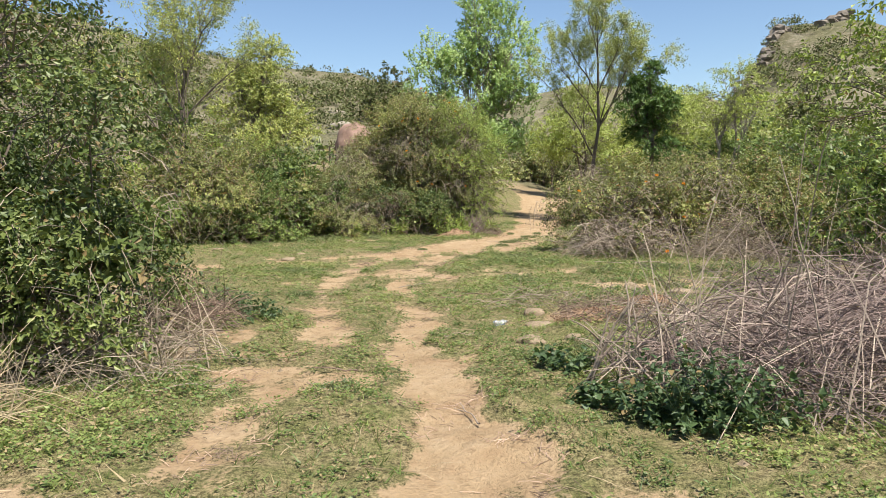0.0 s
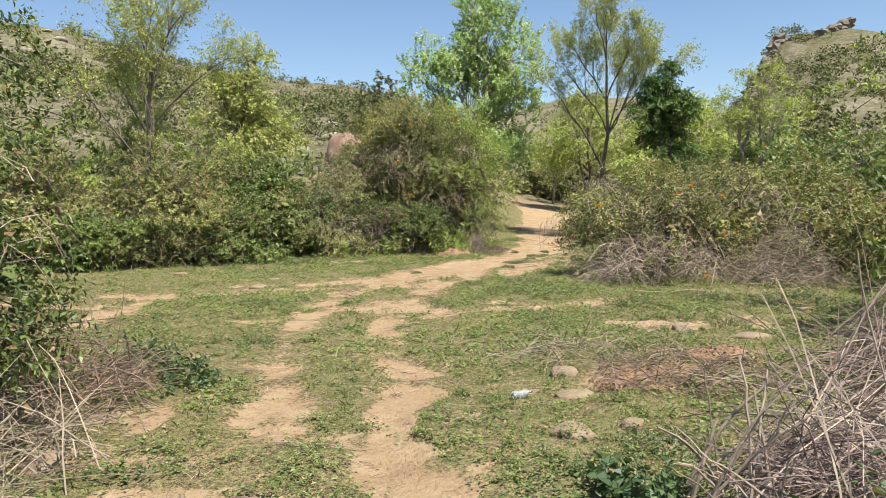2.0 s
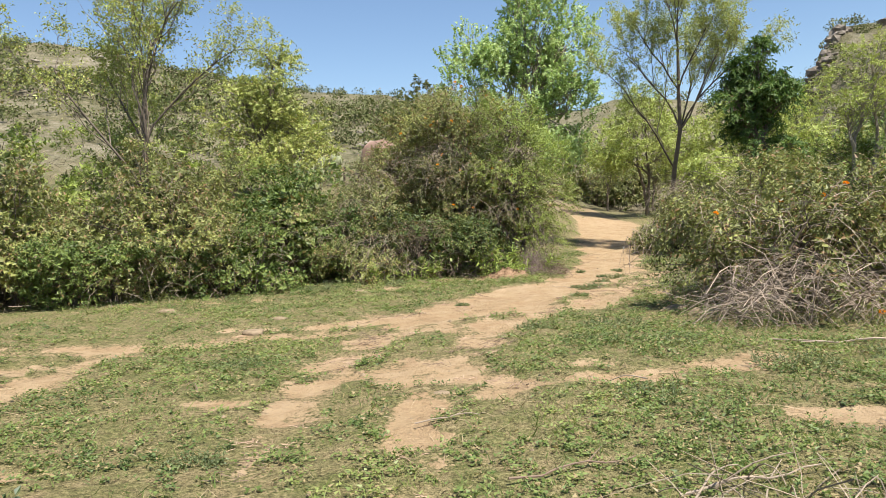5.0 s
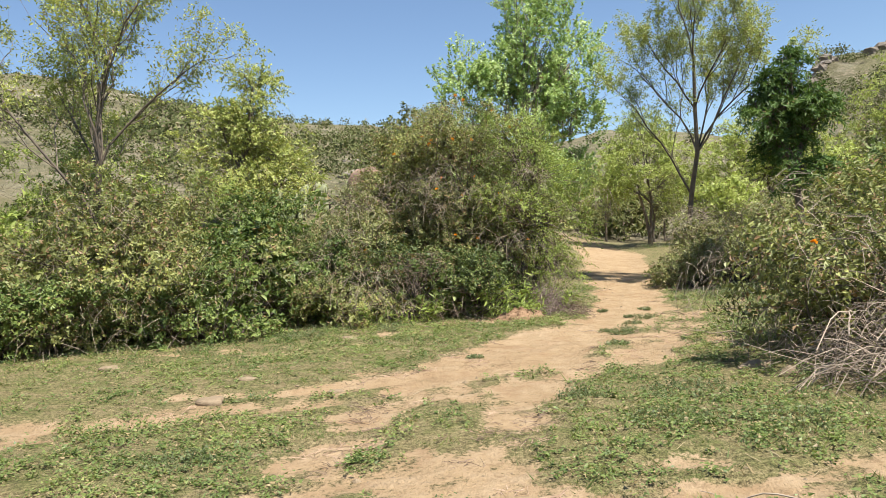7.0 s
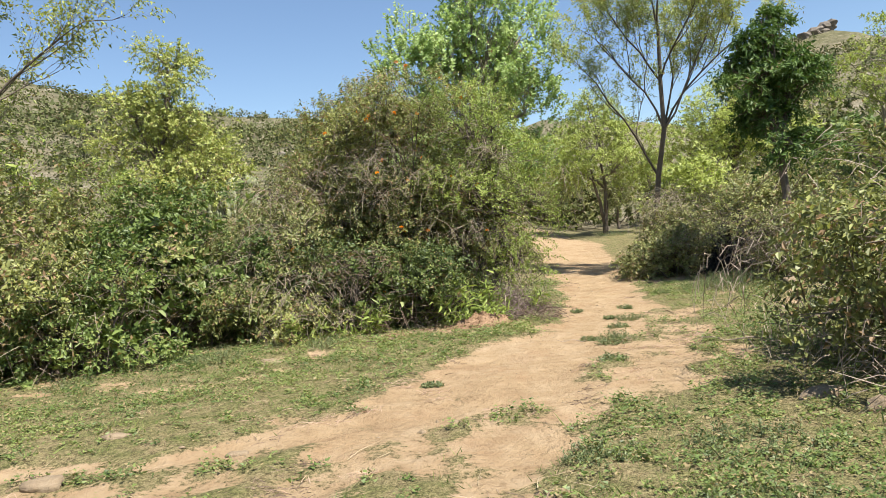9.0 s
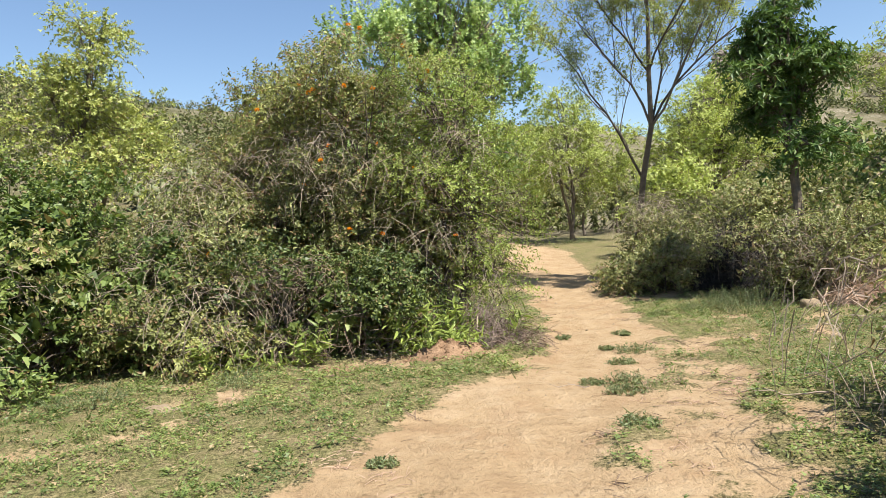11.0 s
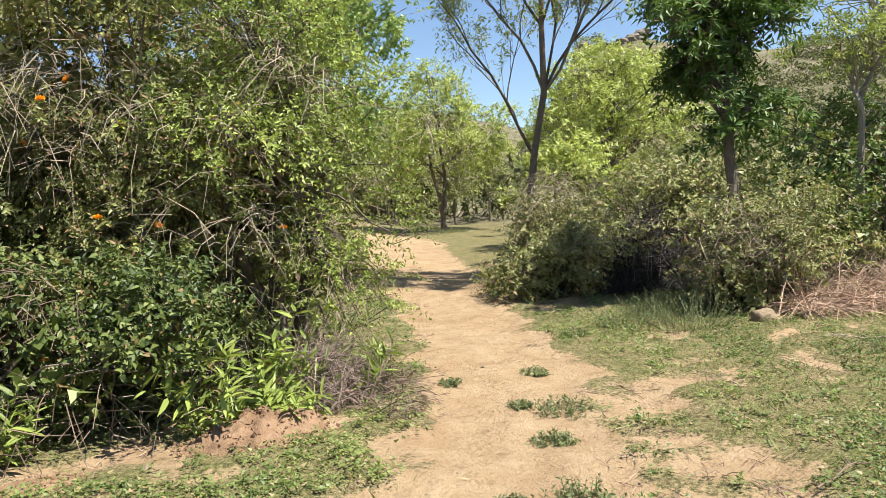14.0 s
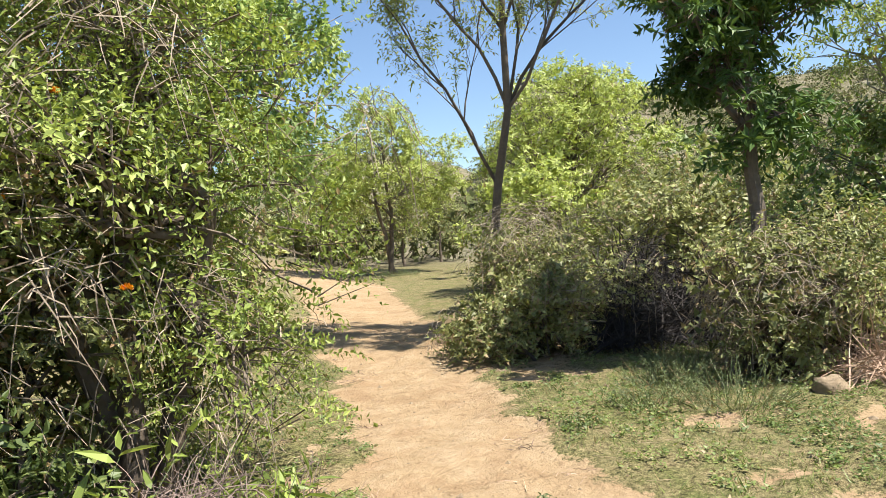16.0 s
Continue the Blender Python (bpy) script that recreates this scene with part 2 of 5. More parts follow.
M_YELLOW = leaf_mat("yellowing_leaf", (0.17, 0.2, 0.052), (0.34, 0.375, 0.11), (0.48, 0.49, 0.17), (0.33, 0.26, 0.1), 0.08, trans=0.4)
M_HERB = leaf_mat("herb_leaf", (0.075, 0.095, 0.045), (0.155, 0.19, 0.082), (0.26, 0.295, 0.135), dryshare=0.08)
M_NETTLE = leaf_mat("nettle_leaf", (0.028, 0.052, 0.022), (0.06, 0.1, 0.036), (0.125, 0.18, 0.07), dryshare=0.03, patch=2.5)
M_COVER = leaf_mat("ground_cover_leaf", (0.055, 0.09, 0.028), (0.14, 0.195, 0.055), (0.275, 0.31, 0.095), (0.34, 0.26, 0.14), 0.13, 0.7, 0.35)
M_SCRUB = leaf_mat("hill_scrub_leaf", (0.05, 0.062, 0.026), (0.115, 0.13, 0.055), (0.2, 0.205, 0.09), (0.2, 0.17, 0.11), 0.15, 0.25, 0.2, 0.9, 0.05)
M_FLOWER = leaf_mat("orange_flower", (0.75, 0.22, 0.012), (0.85, 0.36, 0.015), (0.9, 0.52, 0.04), (0.8, 0.28, 0.01), 0.1)
M_THICKET = leaf_mat("thicket_leaf", (0.028, 0.048, 0.014), (0.09, 0.125, 0.033), (0.245, 0.28, 0.082), dryshare=0.06, patch=0.9, trans=0.3)
M_BARK = wood_mat("grey_bark", (0.055, 0.042, 0.031), (0.21, 0.163, 0.12))
M_PALEBARK = wood_mat("pale_bark", (0.14, 0.115, 0.085), (0.36, 0.31, 0.24))
M_TWIG = wood_mat("dry_twig", (0.12, 0.09, 0.062), (0.42, 0.34, 0.25), 5.0)
M_CANE = wood_mat("dry_cane", (0.08, 0.058, 0.05), (0.5, 0.4, 0.3), 4.0)
M_PURPLETWIG = wood_mat("purplish_twig", (0.06, 0.04, 0.036), (0.34, 0.25, 0.21), 5.0)
M_REDTWIG = wood_mat("reddish_twig", (0.22, 0.135, 0.09), (0.6, 0.43, 0.31), 5.0)
M_BROWNTWIG = wood_mat("brown_twig", (0.07, 0.045, 0.035), (0.3, 0.21, 0.15), 5.0)
M_STRAW = wood_mat("straw", (0.2, 0.145, 0.08), (0.5, 0.4, 0.25), 5.0)
M_STONE = stone_mat("field_stone", (0.17, 0.125, 0.078), (0.28, 0.21, 0.133), (0.37, 0.287, 0.19), 9.0)
M_PINKROCK = stone_mat("pink_granite", (0.14, 0.085, 0.065), (0.3, 0.19, 0.14), (0.42, 0.3, 0.23), 0.6)
M_GREYROCK = stone_mat("grey_rock", (0.08, 0.065, 0.05), (0.18, 0.15, 0.12), (0.29, 0.25, 0.2), 0.7)
M_HILLROCK = stone_mat("tan_rock", (0.18, 0.15, 0.115), (0.28, 0.24, 0.185), (0.38, 0.335, 0.265), 0.9)
M_SOIL = stone_mat("red_soil", (0.14, 0.078, 0.042), (0.26, 0.16, 0.09), (0.38, 0.25, 0.155), 9.0)
M_FENCE = wood_mat("dark_fence_wood", (0.03, 0.02, 0.015), (0.1, 0.07, 0.05))
M_BLACKTWIG = wood_mat("near_black_twig", (0.012, 0.01, 0.01), (0.06, 0.05, 0.046), 6.0)
M_CACTUS = leaf_mat("cactus_pad", (0.16, 0.18, 0.1), (0.28, 0.3, 0.17), (0.42, 0.42, 0.26), trans=0.0, patch=2.0)


def plastic_mat():
    m, nt, b = mat_new("clear_plastic", 0.12)
    b.inputs["Base Color"].default_value = (0.85, 0.88, 0.9, 1)
    b.inputs["Transmission Weight"].default_value = 0.75
    b.inputs["IOR"].default_value = 1.3
    bump(nt, b, noise_out(nt, 60, 2), 0.4, 0.01)
    return m


M_PLASTIC = plastic_mat()

# ---- the lie of the land ----
PATHS = [  # x, y, half width, strength
    [(0.3, -2, 0.45, 1), (0.3, 3, 0.4, 1), (0.22, 4.6, 0.34, 1.05), (0.09, 5.5, 0.24, 1), (0.03, 6.3, 0.23, 0.98), (-0.17, 7.2, 0.19, 0.9), (-0.26, 8.1, 0.22, 0.92), (-0.28, 8.8, 0.22, 0.85), (-0.5, 9.7, 0.19, 0.62),
     (-0.6, 11.4, 0.24, 0.6), (-0.4, 13, 0.34, 0.56), (-0.1, 14.6, 0.36, 0.74), (0.25, 16, 0.65, 0.9)],
    [(-0.9, 15.2, 0.4, 0.75), (-0.45, 16.4, 0.65, 1.0), (0.2, 17.4, 0.8, 1.1), (0.85, 18.3, 0.78, 1.15), (1.62, 19.4, 0.62, 1.15), (2.15, 20.8, 0.62, 1.15),
     (2.6, 23, 0.6, 1.15), (3.1, 25.5, 0.7, 1.15), (3.6, 28.5, 0.85, 1.15), (4.2, 33, 1.0, 1.1), (4.9, 39, 1.1, 1.1), (4.4, 45, 1.2, 1), (2.5, 52, 1.3, 1), (-3, 60, 1.3, 1)],
    [(1.2, 16.0, 0.3, 0.7), (1.75, 17.4, 0.4, 0.85), (2.35, 18.8, 0.4, 0.8), (2.75, 20.5, 0.35, 0.7)],
    [(-1.2, 3.4, 0.3, 0.5), (-1.15, 5.2, 0.22, 0.52), (-1.12, 6.3, 0.22, 0.54), (-1.04, 7.5, 0.18, 0.46), (-1.35, 10, 0.2, 0.46), (-1.65, 12.4, 0.25, 0.56), (-1.35, 14.2, 0.3, 0.62), (-1.0, 15.4, 0.4, 0.66)],
    [(-9, 13.8, 0.2, 0.5), (-5, 14.2, 0.28, 0.66), (-3.5, 14.4, 0.28, 0.72), (-2.5, 15.0, 0.28, 0.72), (-1.4, 15.8, 0.3, 0.7)],
    [(0.6, 12.1, 0.12, 0.6), (1.2, 12.0, 0.2, 0.66), (2.0, 12.6, 0.15, 0.5)],
]


def sandiness(x, y):
    """How bare and sandy the ground is, 0 to about 1.2."""
    x, y = np.asarray(x, float), np.asarray(y, float)
    wx = x + 0.16 * vnoise(x * 1.7, y * 1.7, seed=3) + 0.09 * vnoise(x * 4.3, y * 4.3, seed=4)
    best = np.zeros_like(x)
    for line in PATHS:
        for (x0, y0, w0, s0), (x1, y1, w1, s1) in zip(line, line[1:]):
            dx, dy = x1 - x0, y1 - y0
            t = np.clip(((wx - x0) * dx + (y - y0) * dy) / (dx * dx + dy * dy), 0, 1)
            dist = np.hypot(wx - x0 - t * dx, y - y0 - t * dy)
            w, s = w0 + (w1 - w0) * t, s0 + (s1 - s0) * t
            best = np.maximum(best, s * (1 - sstep(0.7, 1.5, dist / w)))
    worn = 0.5 * vnoise(x * 1.7, y * 2.4, seed=6) + 0.45 * vnoise(x * 4.6, y * 5.6, seed=7)
    best = best + worn * 0.85 * np.clip(best * 1.6, 0, 1) * (1 - 0.75 * sstep(0.85, 1.15, best))
    bald = 0.7 * sstep(0.26, 0.5, vnoise(x * 0.9 + 3, y * 1.3, seed=8) * 0.6 + 0.45 * vnoise(x * 3.2, y * 3.6, seed=9))
    return np.maximum(best, bald * (1 - sstep(5, 9, np.abs(x))))


RIDGE_L = ([-75, -45, -32, -28, -25, -20, -12, -8, -5, -1, 4, 9], [22, 24, 24.5, 24, 22, 20.4, 18.3, 17.0, 15.4, 10, 4, 0.5])
RIDGE_R = ([15, 19, 22, 23.2, 24.3, 26.5, 29, 32, 35, 40, 50, 80], [0.5, 6, 14, 18, 22.6, 22.4, 23.2, 21.0, 19.5, 19.5, 19.5, 19])
RIDGE_C = ([-12, -2, 4, 7, 10, 14, 18, 26], [10, 20, 27, 27.5, 30, 29, 26, 18])


LUMPS = [(0.52, 5.45, 0.2, 0.05), (0.74, 4.8, 0.3, 0.075), (0.25, 4.9, 0.42, 0.05), (1.25, 7.75, 0.3, 0.07), (-0.9, 4.4, 0.3, 0.04), (0.1, 3.6, 0.4, 0.05)]  # humps of packed sand: x, y, radius, height


def height(x, y):
    """Ground height in metres."""
    x, y = np.asarray(x, float), np.asarray(y, float)
    z = 0.03 * np.clip(y - 26, 0, 30)
    z = z + 0.05 * vnoise(x * 0.45, y * 0.45, seed=31) * (1 - sstep(30, 40, y))
    az, r = np.degrees(np.arctan2(x, y - 4)), np.hypot(x, y - 4)
    rough = 1 + 0.06 * fbm(x * 0.08, y * 0.08, seed=41)
    left = np.interp(az, *RIDGE_L) * np.clip((r - 22) / 87, 0, 1) ** 1.03 * (1 - 0.5 * sstep(109, 200, r)) * sstep(20, 34, r) * sstep(-62, -30, az + 28 * sstep(40, 22, r))
    right = np.interp(az, *RIDGE_R) * np.clip((r - 48) / 70, 0, 1) ** 1.1 * (1 - 0.5 * sstep(118, 200, r))
    mid = np.interp(az, *RIDGE_C) * sstep(95, 235, r) * (1 - 0.6 * sstep(235, 420, r)) * sstep(-14, -4, az) * (1 - sstep(20, 30, az))
    hill = np.maximum(np.maximum(left, right), mid)
    z = z + hill * rough + sstep(30, 60, r) * (0.5 * fbm(x * 0.25, y * 0.25, seed=42) + 0.25 * vnoise(x * 0.9, y * 0.9, seed=43))
    crag = sstep(22, 23.5, az) * (1 - sstep(26, 31, az)) * sstep(85, 105, r) * (1 - sstep(125, 140, r))
    z = z + crag * 2.2 * np.abs(fbm(x * 0.35, y * 0.35, seed=44))
    for lx, ly, lr, lh in LUMPS:
        q = np.hypot(x - lx, y - ly) / lr
        z = z + lh * (1 - sstep(0.25, 1.0, q))
    near = (1 - sstep(25, 40, np.hypot(x, y - 15)))
    sd = sandiness(x, y)
    z = z - near * 0.05 * np.clip(sd, 0, 1) + near * np.clip(sd, 0, 1) * 0.022 * vnoise(x * 3.1, y * 3.1, seed=48) + near * (0.018 * fbm(x * 2.2, y * 2.2, seed=45, octaves=3) + 0.012 * vnoise(x * 6, y * 6, seed=46))
    return z


def gz(x, y):
    return float(height(np.array([x]), np.array([y]))[0])


def axis(fine0, fine1, step, lo, hi):
    mid = np.arange(fine0, fine1 + step / 2, step)
    def side(start, end):
        out, d, p = [], step, start
        sgn = 1 if end > start else -1
        while sgn * (end - p) > 0:
            d = min(d * 1.2, 3.2 if abs(p) < 150 else 9 if abs(p) < 260 else 60)
            p += sgn * d
            out.append(p)
        return out
    return np.array(side(fine0, lo)[::-1] + list(mid) + side(fine1, hi))


def ground_material():
    m, nt, b = mat_new("sandy_ground", 0.95)
    at = nt.nodes.new("ShaderNodeAttribute")
    at.attribute_name = "sand"
    hl = nt.nodes.new("ShaderNodeAttribute")
    hl.attribute_name = "slope_scrub"
    big, midn, fine = noise_out(nt, 0.5, 5), noise_out(nt, 3.5, 7, 0.7), noise_out(nt, 28, 8, 0.7)
    sand = ramp(nt, maths(nt, "ADD", maths(nt, "MULTIPLY", midn, 0.7), maths(nt, "MULTIPLY", big, 0.35)), [(0.3, (0.3, 0.2, 0.118)), (0.5, (0.4, 0.282, 0.172)), (0.75, (0.52, 0.39, 0.262))])
    sand = mixc(nt, maths(nt, "MULTIPLY_ADD", fine, 0.55, -0.2, clamp=True), sand, (0.24, 0.15, 0.085))
    blot = noise_out(nt, 9.0, 6, 0.75)
    sand = mixc(nt, ramp(nt, blot, [(0.54, (0, 0, 0)), (0.7, (0.7, 0.7, 0.7))]), sand, (0.2, 0.125, 0.07))
    stain = noise_out(nt, 1.4, 7, 0.7)
    sand = mixc(nt, ramp(nt, stain, [(0.5, (0, 0, 0)), (0.64, (0.45, 0.45, 0.45))]), sand, (0.29, 0.175, 0.1))
    earth = ramp(nt, fine, [(0.36, (0.09, 0.062, 0.032)), (0.48, (0.235, 0.175, 0.1)), (0.62, (0.43, 0.325, 0.2))])
    green = ramp(nt, fine, [(0.36, (0.035, 0.05, 0.014)), (0.5, (0.12, 0.14, 0.04)), (0.64, (0.25, 0.235, 0.1))])
    speck = noise_out(nt, 95, 5, 0.8)
    earth = mixc(nt, ramp(nt, speck, [(0.54, (0, 0, 0)), (0.62, (0.9, 0.9, 0.9))]), earth, (0.5, 0.39, 0.24))
    earth = mixc(nt, ramp(nt, speck, [(0.4, (0.9, 0.9, 0.9)), (0.47, (0, 0, 0))]), earth, (0.045, 0.042, 0.018))
    green = mixc(nt, ramp(nt, speck, [(0.4, (0.9, 0.9, 0.9)), (0.48, (0, 0, 0))]), green, (0.025, 0.036, 0.01))
    green = mixc(nt, ramp(nt, speck, [(0.58, (0, 0, 0)), (0.66, (0.7, 0.7, 0.7))]), green, (0.3, 0.29, 0.13))
    turf = mixc(nt, ramp(nt, midn, [(0.34, (0.05, 0.05, 0.05)), (0.62, (0.85, 0.85, 0.85))]), earth, green)
    k = maths(nt, "ADD", at.outputs["Fac"], maths(nt, "MULTIPLY_ADD", midn, 1.95, -0.99))
    k = maths(nt, "ADD", k, maths(nt, "MULTIPLY_ADD", fine, 0.8, -0.4))
    fac = ramp(nt, k, [(0.4, (0, 0, 0)), (0.6, (1, 1, 1))])
    near = mixc(nt, 1.0, mixc(nt, fac, turf, sand), (0.9, 0.91, 0.87), "MULTIPLY")
    rock = ramp(nt, noise_out(nt, 0.35, 9, 0.72), [(0.36, (0.085, 0.078, 0.045)), (0.47, (0.17, 0.14, 0.09)), (0.56, (0.25, 0.212, 0.155)), (0.7, (0.34, 0.3, 0.235))])
    scrub = ramp(nt, noise_out(nt, 1.6, 7, 0.75), [(0.38, (0.055, 0.06, 0.025)), (0.6, (0.15, 0.14, 0.07))])
    hillc = mixc(nt, ramp(nt, noise_out(nt, 0.16, 6, 0.7), [(0.4, (0.1, 0.1, 0.1)), (0.6, (0.75, 0.75, 0.75))]), rock, scrub)
    hillc = mixc(nt, ramp(nt, noise_out(nt, 2.6, 8, 0.8), [(0.42, (0.6, 0.6, 0.6)), (0.56, (0, 0, 0))]), hillc, (0.065, 0.066, 0.032))
    hillc = mixc(nt, ramp(nt, noise_out(nt, 1.1, 9, 0.8), [(0.56, (0, 0, 0)), (0.66, (0.8, 0.8, 0.8))]), hillc, (0.36, 0.31, 0.235))
    col = mixc(nt, hl.outputs["Fac"], near, hillc)
    nt.links.new(col, b.inputs["Base Color"])
    b.inputs["Specular IOR Level"].default_value = 0.15
    bump(nt, b, maths(nt, "ADD", maths(nt, "MULTIPLY", fine, 0.25), maths(nt, "ADD", maths(nt, "MULTIPLY", midn, 1.4), blot)), 0.9, 0.055)
    return m


def build_ground():
    xs, ys = axis(-5.0, 6.5, 0.115, -700, 700), axis(2.5, 27, 0.115, -500, 900)
    X, Y = np.meshgrid(xs, ys)
    Z = height(X, Y)
    nx, ny = len(xs), len(ys)
    i, j = np.arange(nx - 1)[None], np.arange(ny - 1)[:, None]
    F = np.stack([j * nx + i, j * nx + i + 1, (j + 1) * nx + i + 1, (j + 1) * nx + i], -1).reshape(-1, 4)
    me = mesh_of("ground", [(np.stack([X, Y, Z], -1), F)], ground_material(), True)
    a = me.attributes.new("sand", "FLOAT", "POINT")
    a.data.foreach_set("value", sandiness(X, Y).astype(np.float32).ravel())
    r = np.hypot(X, Y - 4)
    h = me.attributes.new("slope_scrub", "FLOAT", "POINT")
    h.data.foreach_set("value", sstep(26, 40, r - 10 * sstep(-2, 6, X)).astype(np.float32).ravel())
    tagged(new("ground", me), "sandy ground with patchy low weeds rising to scrubby hills", "ground", kind="structure")


build_ground()

# ---- plants ----


def shrub(name, x, y, radii, label, leafmat, seed, n=4000, per=13, leaf=0.055, width=0.5, length=0.3, lobes=None, stems=26, twigs=0.18, dead=0, flowers=0,
          twigmat=None, lump=0.32, droop=0.2, depth=(0.5, 1.0), plain=False, oval=False, block_share=0.12, sigma=0.21, patch=0.55):
    """A rounded, uneven shrub: bare stems and added light-blocking leaves inside, leafy sprays outside, dead twigs and
    flower heads where it has them.
    """
    rx, ry, h = radii
    plain = plain or x < -9 or x > 8 or y > 26
    n, leaf, length, dead = int(n * 0.57), leaf * 1.24, length * 1.1, int(dead * 0.8)
    g = rnd(seed)
    th = thing(name, (x, y, gz(x, y) - 0.03), label, "shrub")
    lobes = lobes or [(0, 0, h * 0.42, rx, ry, h * 0.58)]
    vol = np.array([(l[3] * l[4] + l[3] * l[5] + l[4] * l[5]) for l in lobes])
    P, D, Pi, Di = [], [], [], []
    for k, l in enumerate(lobes):
        p, d = blob(int(n * vol[k] / vol.sum()), l[3:6], seed + k * 31, l[:3], lump=lump, depth=depth, floor=0.03, sigma=sigma, patch=patch)
        P.append(p)
        D.append(d)
        p, d = blob(max(2, int(n * block_share * vol[k] / vol.sum())), l[3:6], seed + k * 31 + 9, l[:3], lump=0.2, depth=(0.2, 0.6), floor=0.03)
        Pi.append(p)
        Di.append(d)
    P, D = np.concatenate(P), np.concatenate(D)
    Dr = D + g.normal(size=D.shape) * 0.55 + np.array([0, 0, 0.35])
    ch, E = sprays(P, Dr, length, per, leaf, width, seed + 1, droop=droop, plain=plain, oval=oval, face=D)
    # outsize leaves deep inside, added to block light and keep the gaps dark
    light_block, _ = sprays(np.concatenate(Pi), np.concatenate(Di), length, per, leaf * 1.6, width * 1.2, seed + 2, droop=droop, plain=True)
    part("foliage", [ch, light_block], leafmat, th)
    pick = g.uniform(size=len(P)) < twigs
    c = [rods(P[pick] - Dr[pick] * 0.12, E[pick], 0.006, 0.002, seg=2, seed=seed)]
    k = g.integers(0, len(P), stems * 3)
    foot = np.stack([g.normal(size=len(k)) * rx * 0.28, g.normal(size=len(k)) * ry * 0.28, np.full(len(k), -0.05)], 1)
    c.append(rods(foot, P[k], g.uniform(0.01, 0.026, len(k)), 0.005, sag=0.12, seg=5, sides=4, seed=seed + 3, wiggle=0.03))
    part("stem_tangle", c, M_BARK, th, "grey-brown woody stems", kind="stuff")
    if dead:
        p, d = blob(dead, (rx * 1.02, ry * 1.02, h * 0.6), seed + 77, (0, 0, h * 0.36), lump=0.25, depth=(0.7, 1.03), floor=0.05, sigma=0.34, patch=0.9)
        t = unit(np.cross(d, g.normal(size=d.shape))) * 0.8 + d * g.uniform(-.1, .35, (len(d), 1)) - np.array([0, 0, 0.35])
        L = g.uniform(0.12, 0.5, (len(d), 1))
        part("dead_twig_tangle", [rods(p, p + t * L, 0.004, 0.0018, sag=g.uniform(0.0, 0.2, len(d)), seg=2, seed=seed, wiggle=0.03)], twigmat or M_TWIG, th, "pale dry dead twigs", kind="stuff")
    if flowers:
        me = flower_mesh()
        out = (E[:, 0] / rx) * 0.25 - (E[:, 1] / ry) + 0.5 * (E[:, 2] / h)
        best = np.argsort(-out)[:max(flowers * 40, 400)]
        p = E[g.choice(best, flowers, replace=False)]
        for q in p:
            f = new("flower_head", me)
            f.parent = th
            f.matrix_local = Matrix.Translation(q) @ Euler(g.uniform(-.8, .8, 3)).to_matrix().to_4x4()
    return th


_fl = []


def flower_mesh():
    """A small domed flower head of many petals."""
    if not _fl:
        g = rnd(5)
        d = unit(g.normal(size=(46, 3)))
        d[:, 2] = np.abs(d[:, 2]) * 0.7
        _fl.append(mesh_of("flower_head", [leaves(d * 0.012, d, g.normal(size=d.shape), np.full(46, 0.026), np.full(46, 0.022))], M_FLOWER))
    return _fl[0]


def wander(g, a, b, k=7, amp=0.05):
    s = np.linspace(0, 1, k)[:, None]
    p = np.asarray(a, float) * (1 - s) + np.asarray(b, float) * s
    w = np.cumsum(g.normal(size=(k, 3)) * amp, axis=0)
    w = (w - w[:1]) * (1 - s) * 1.2
    return p + w


